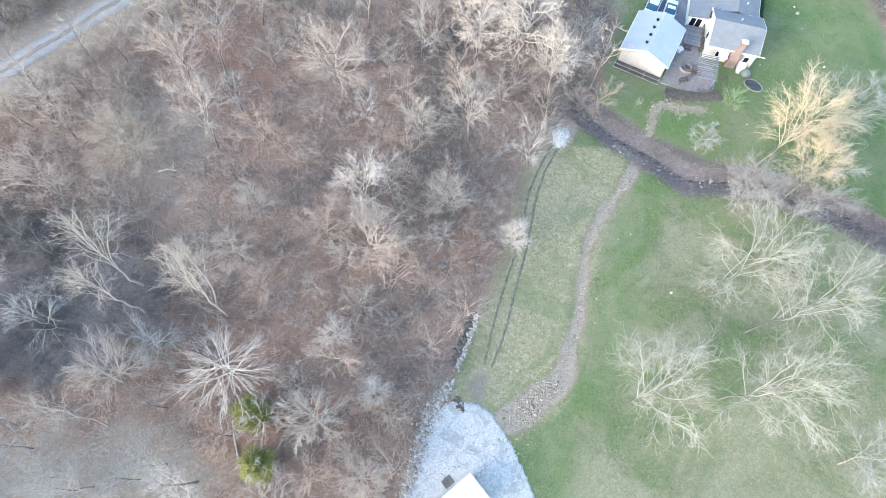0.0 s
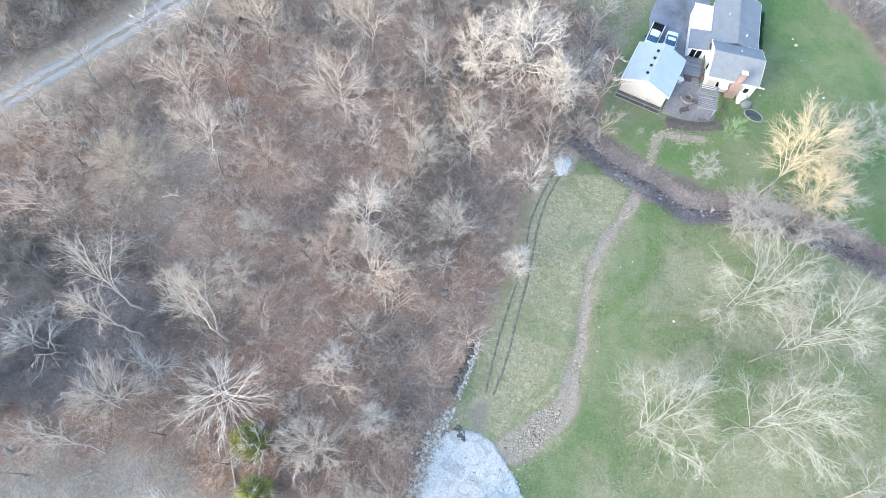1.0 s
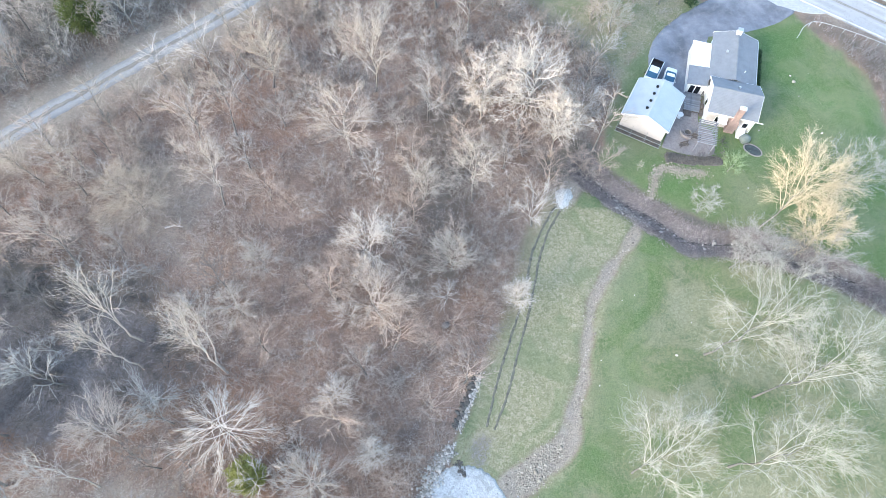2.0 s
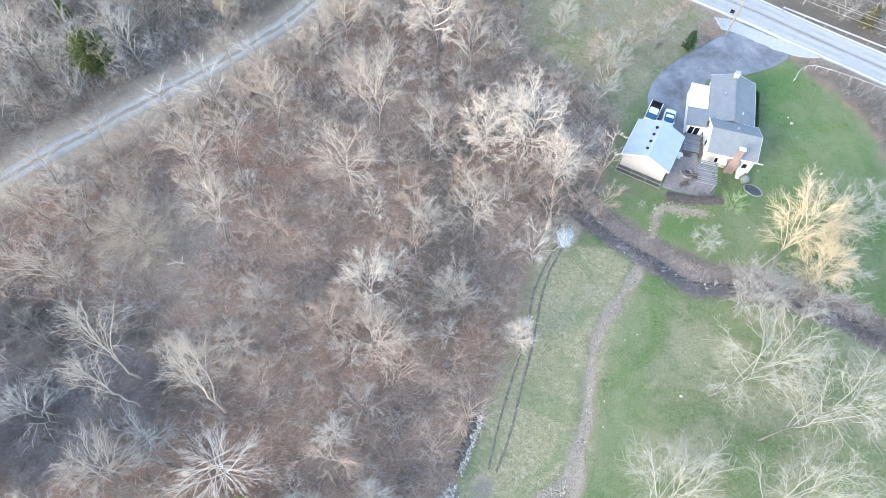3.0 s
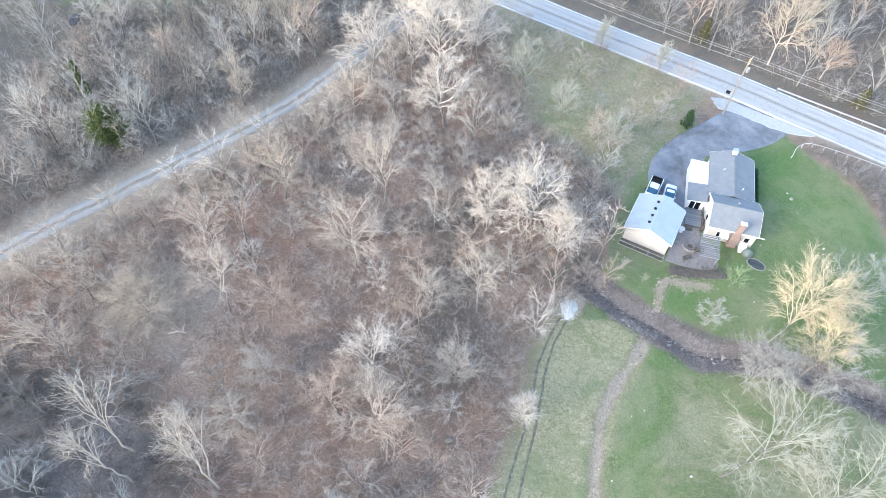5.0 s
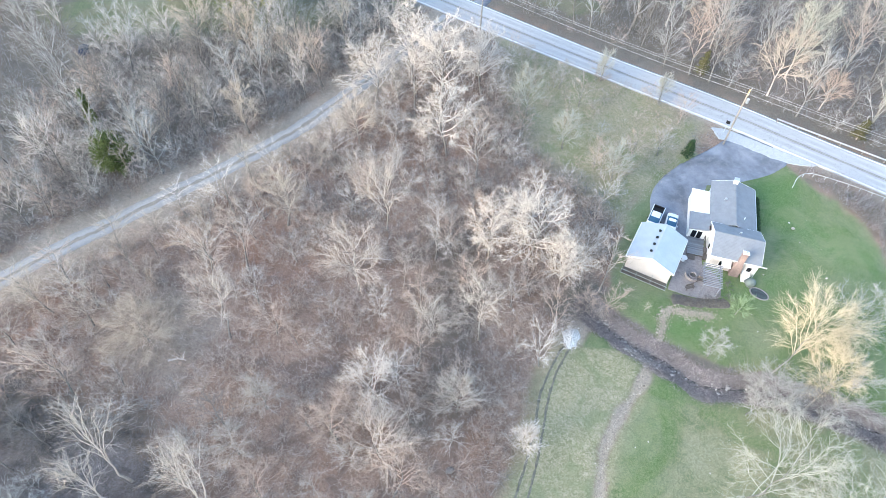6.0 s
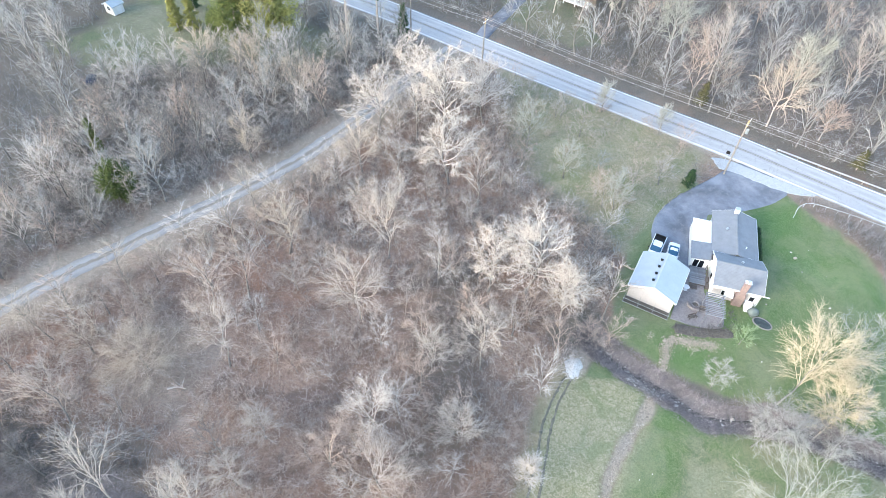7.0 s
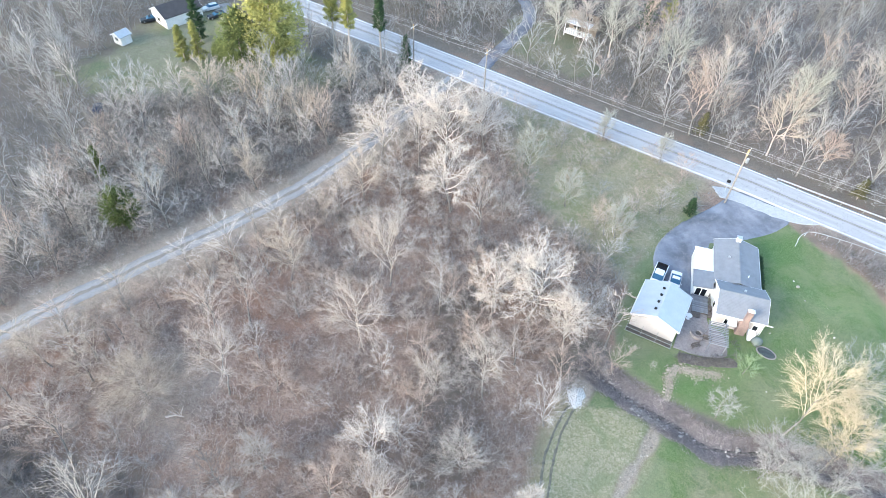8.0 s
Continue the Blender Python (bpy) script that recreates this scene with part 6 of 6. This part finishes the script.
# ---- stones, rubble, piles ----
def stones(name, line, wide, n, size, material, label, seed, flat=0.6, kind="stuff", sprays=None):
    """Loose stones along a line, joined as they cannot be counted."""
    r = np.random.default_rng(seed)
    ico = bmesh.new()
    bmesh.ops.create_icosphere(ico, subdivisions=1, radius=1.0)
    base = np.array([v.co[:] for v in ico.verts])
    tri = np.array([[v.index for v in f.verts] for f in ico.faces])
    ico.free()
    run = np.concatenate([[0], np.cumsum(np.linalg.norm(np.diff(line, axis=0), axis=1))])
    s = r.uniform(0, run[-1], n)
    w = np.interp(s, run, np.interp(np.linspace(0, 1, len(run)), np.linspace(0, 1, len(wide)), wide))
    x, y = np.interp(s, run, line[:, 0]) + r.normal(size=n) * w, np.interp(s, run, line[:, 1]) + r.normal(size=n) * w
    sz = size * r.lognormal(0, 0.45, n)
    V = base[None] * (1 + 0.22 * r.normal(size=(n, len(base), 1))) * (sz[:, None] * r.uniform(0.7, 1.3, (n, 3)) * np.array([1, 1, flat]))[:, None]
    a = r.uniform(0, 6.28, n)
    c, sn = np.cos(a)[:, None], np.sin(a)[:, None]
    V = np.stack([V[..., 0] * c - V[..., 1] * sn, V[..., 0] * sn + V[..., 1] * c, V[..., 2]], -1)
    V += np.stack([x, y, ground_height(x, y) + sz * flat * 0.45], 1)[:, None]
    T = (tri[None] + (np.arange(n) * len(base))[:, None, None]).reshape(-1, 3)
    me = mesh_np(name, V.reshape(-1, 3), np.zeros((0, 4), int), T, material)
    return tagged(new(name, me), label, "stones", kind=kind)


stones("creek_stones", CREEK[2:44], [0.4, 0.5, 0.4], 260, 0.09, STONE, "pale stones in the creek bed", 21)
stones("bank_stones", spline([(25.4, 45.4), (27.4, 43.7), (29.0, 42.9)], 0.5), [0.3, 0.6, 0.5], 380, 0.07, STONE_WHITE, "whitish stones at the ditch mouth", 22)
stones("border_stones", spline([(30.0, 46.6), (30.6, 48.6), (31.4, 51.0), (33.2, 51.9), (35.5, 51.4), (38.6, 51.2)], 0.5), [0.25, 0.45, 0.45, 0.5, 0.45], 2400, 0.055, STONE_TAN, "tan stone and straw border above the creek", 23)
stones("rill_stones", RILL, [0.25, 0.32, 0.32, 0.4, 0.8], 2400, 0.042, STONE_TAN, "beige stones and straw along the shallow ditch", 24)
stones("straw_heap", spline([(15.2, 12.2), (13, 10.2), (10, 7.4)], 0.5), [0.5, 0.8, 0.6], 2400, 0.055, STONE_TAN, "spread of beige straw and stones at the ditch's end", 25, 0.4)
stones("stone_wall_ruin", spline([(6.0, 20.5), (5.2, 18.4), (4.2, 15.9), (3.4, 13.8)], 0.3), [0.12, 0.2, 0.22, 0.2], 700, 0.08, STONE_WHITE, "low line of pale rubble at the lawn's edge", 26, 0.9)
stones("rubble_bank", spline([(2.6, 11.9), (1.3, 9.9), (0.1, 7.6), (-0.6, 5.0), (-1.4, 2.2), (-2.4, -1.0)], 0.3), [0.3, 0.55, 0.6, 0.4, 0.35, 0.3], 2000, 0.08, STONE_WHITE, "bank of broken pale concrete beside the gravel pad", 27, 0.8)
stones("dark_debris", spline([(3.2, 10.2), (3.9, 9.2)], 0.3), [0.3, 0.3], 60, 0.09, MUD, "dark scrap at the edge of the gravel pad", 28)
# Dark lumps stand in for the shadowed gap beside the rubble.
stones("rubble_gap_shadow", spline([(5.6, 20.7), (4.7, 18.6), (3.7, 16.0), (3.0, 14.0)], 0.3), [0.12, 0.2, 0.16], 170, 0.17, MUD, "dark clods standing for the shadowed gap along the rubble", 29)
stones("pad_stones", spline([(1, 3), (5, 5.5), (9, 4)], 0.5), [1.6, 1.6, 1.6], 260, 0.08, GRAVEL, "loose stones on the gravel pad", 30)


def pile(name, x, y, rx, ry, h, turn, material, label, seed):
    r = np.random.default_rng(seed)
    bm = bmesh.new()
    bmesh.ops.create_grid(bm, x_segments=30, y_segments=30, size=1.0)
    for v in bm.verts:
        d = math.hypot(v.co.x, v.co.y) / (0.84 + 0.09 * math.sin(3 * math.atan2(v.co.y, v.co.x) + seed) + 0.05 * math.sin(7 * math.atan2(v.co.y, v.co.x)))
        k = max(0.0, 1 - d) ** 0.8
        v.co = Vector((v.co.x * rx, v.co.y * ry, h * k * (1 + 0.10 * r.normal()) - 0.10 + 0.04 * r.normal() * (k > 0)))
    ob = part(name, bm, material)
    ob.matrix_basis = pose(x, y, float(ground_height(np.array([x]), np.array([y]))[0]), 0, 0, turn)
    return tagged(ob, label, "gravel heap")


pile("gravel_mound", 17.6, 46.2, 1.5, 2.2, 0.8, -15, gravel_material("heap_gravel", (0.36, 0.345, 0.33), (0.53, 0.515, 0.50), (0.70, 0.685, 0.665)), "heap of whitish gravel at the lawn's head", 31)
stones("heap_cobbles", spline([(17.2, 44.6), (17.6, 46.2), (18.0, 47.8)], 0.4), [0.45, 0.6, 0.45], 420, 0.08, STONE_WHITE, "white cobbles strewn over the gravel heap", 33)


# Brush in the creek, by the ruined wall and at the east edge.
BRUSH_DARK = stems("creek_brush", (0.14, 0.115, 0.11), (0.52, 0.45, 0.43))
undergrowth("creek_brush", 14000, 18, 66, 26, 56, 0.9, 5, BRUSH_DARK, "low purplish brush along the creek", 41, keep=lambda X, Y: (line_distance(X, Y, CREEK)[0] < 2.6) & (line_distance(X, Y, CREEK)[0] > 0.4), rad=0.024, lean=0.9)
undergrowth("east_brush", 11000, 56, 120, 20, 84, 1.6, 5, BRUSH_DARK, "grey leafless brush beyond the lawn", 42, keep=lambda X, Y: (inside(X, Y, HOUSE_LAWN) < -0.5) & (inside(X, Y, LAWN) < -0.5) & (line_distance(X, Y, ROAD)[0] > 5.0), rad=0.022, forks=1)


# ---- fallen wood ----
def fallen_log(points, r, label, bark_mat, seed):
    rg = np.random.default_rng(seed)
    x0, y0 = points[0]
    base = ground_height(np.array([p[0] for p in points]), np.array([p[1] for p in points]))
    log = empty("fallen_log", pose(x0, y0, 0), label, "log", "fallen logs")
    line = [(x - x0, y - y0, float(z) + r * 0.8) for (x, y), z in zip(points, base)]
    part("stem", tube_bm(line, [r * (1 - 0.6 * i / (len(line) - 1)) for i in range(len(line))], 8), bark_mat, log)
    for k in range(5):
        a = Vector(line[-2]).lerp(Vector(line[-1]), 0.2 * k)
        d = Vector((rg.normal(), rg.normal(), 0.5)).normalized() * 1.4
        part("branch", tube_bm([a, a + d * 0.5, a + d + Vector((0, 0, 0.1))], [r * 0.35, r * 0.25, r * 0.1], 5), bark_mat, log)
    return log


fallen_log([(-22.6, 8.6), (-22.0, 5.4), (-21.0, 2.4), (-19.6, -0.2)], 0.16, "dark fallen trunk lying in the wood", BARK_GREY, 51)
fallen_log([(-36.6, 39.0), (-35.4, 39.4), (-34.2, 39.2)], 0.16, "short whitish fallen log on rust-coloured leaves", BARK_PALE, 52)
fallen_log([(-13.5, 58.0), (-11.0, 58.2), (-8.6, 58.0)], 0.14, "pale fallen log in the brush", BARK_PALE, 53)
fallen_log([(-40.5, 13.5), (-38.0, 12.2), (-35.8, 11.2)], 0.14, "pale fallen log in the brush", BARK_PALE, 54)


# Creek bed and the small garden trees.
strip("creek_bed", CREEK[2:], 0.26, 0.26, 0.03, gravel_material("wet_creek_bed", (0.03, 0.026, 0.024), (0.07, 0.06, 0.055), (0.22, 0.20, 0.185), 1.6), "dark wet bed of the creek", "creek", jag=0.10, seed=8)
for k, (x, y) in enumerate([(28.6, 51.2), (34.3, 49.2), (26.0, 53.8)]):
    plant(tree_meshes(500 + k, 2.6, 0.8, 0.3, 7, 4, 3, 2, wander=0.08, fine=0.9, mats=GREY, girth=0.5), x, y, "tiny bare garden tree on the lawn", group="young garden trees", name="garden_tree")
stones("lawn_stones", spline([(20, 20), (26, 32), (30, 25), (45, 52), (56, 62), (55, 74)], 1.0), [2.5, 2.5], 26, 0.12, STONE_WHITE, "a few white stones lying on the lawn", 34)
boulder = lump(np.random.default_rng(91), rough=0.08)
bmesh.ops.scale(boulder, vec=(0.55, 0.45, 0.35), verts=boulder.verts)
rock = part("boulder", boulder, plain("grey_boulder", (0.24, 0.215, 0.20), 0.9, vary=0.25), smooth=True)
rock.matrix_basis = pose(1.5, 26.6, 0.2, 0, 0, 25)
tagged(rock, "rounded grey boulder on the wood floor", "boulder")
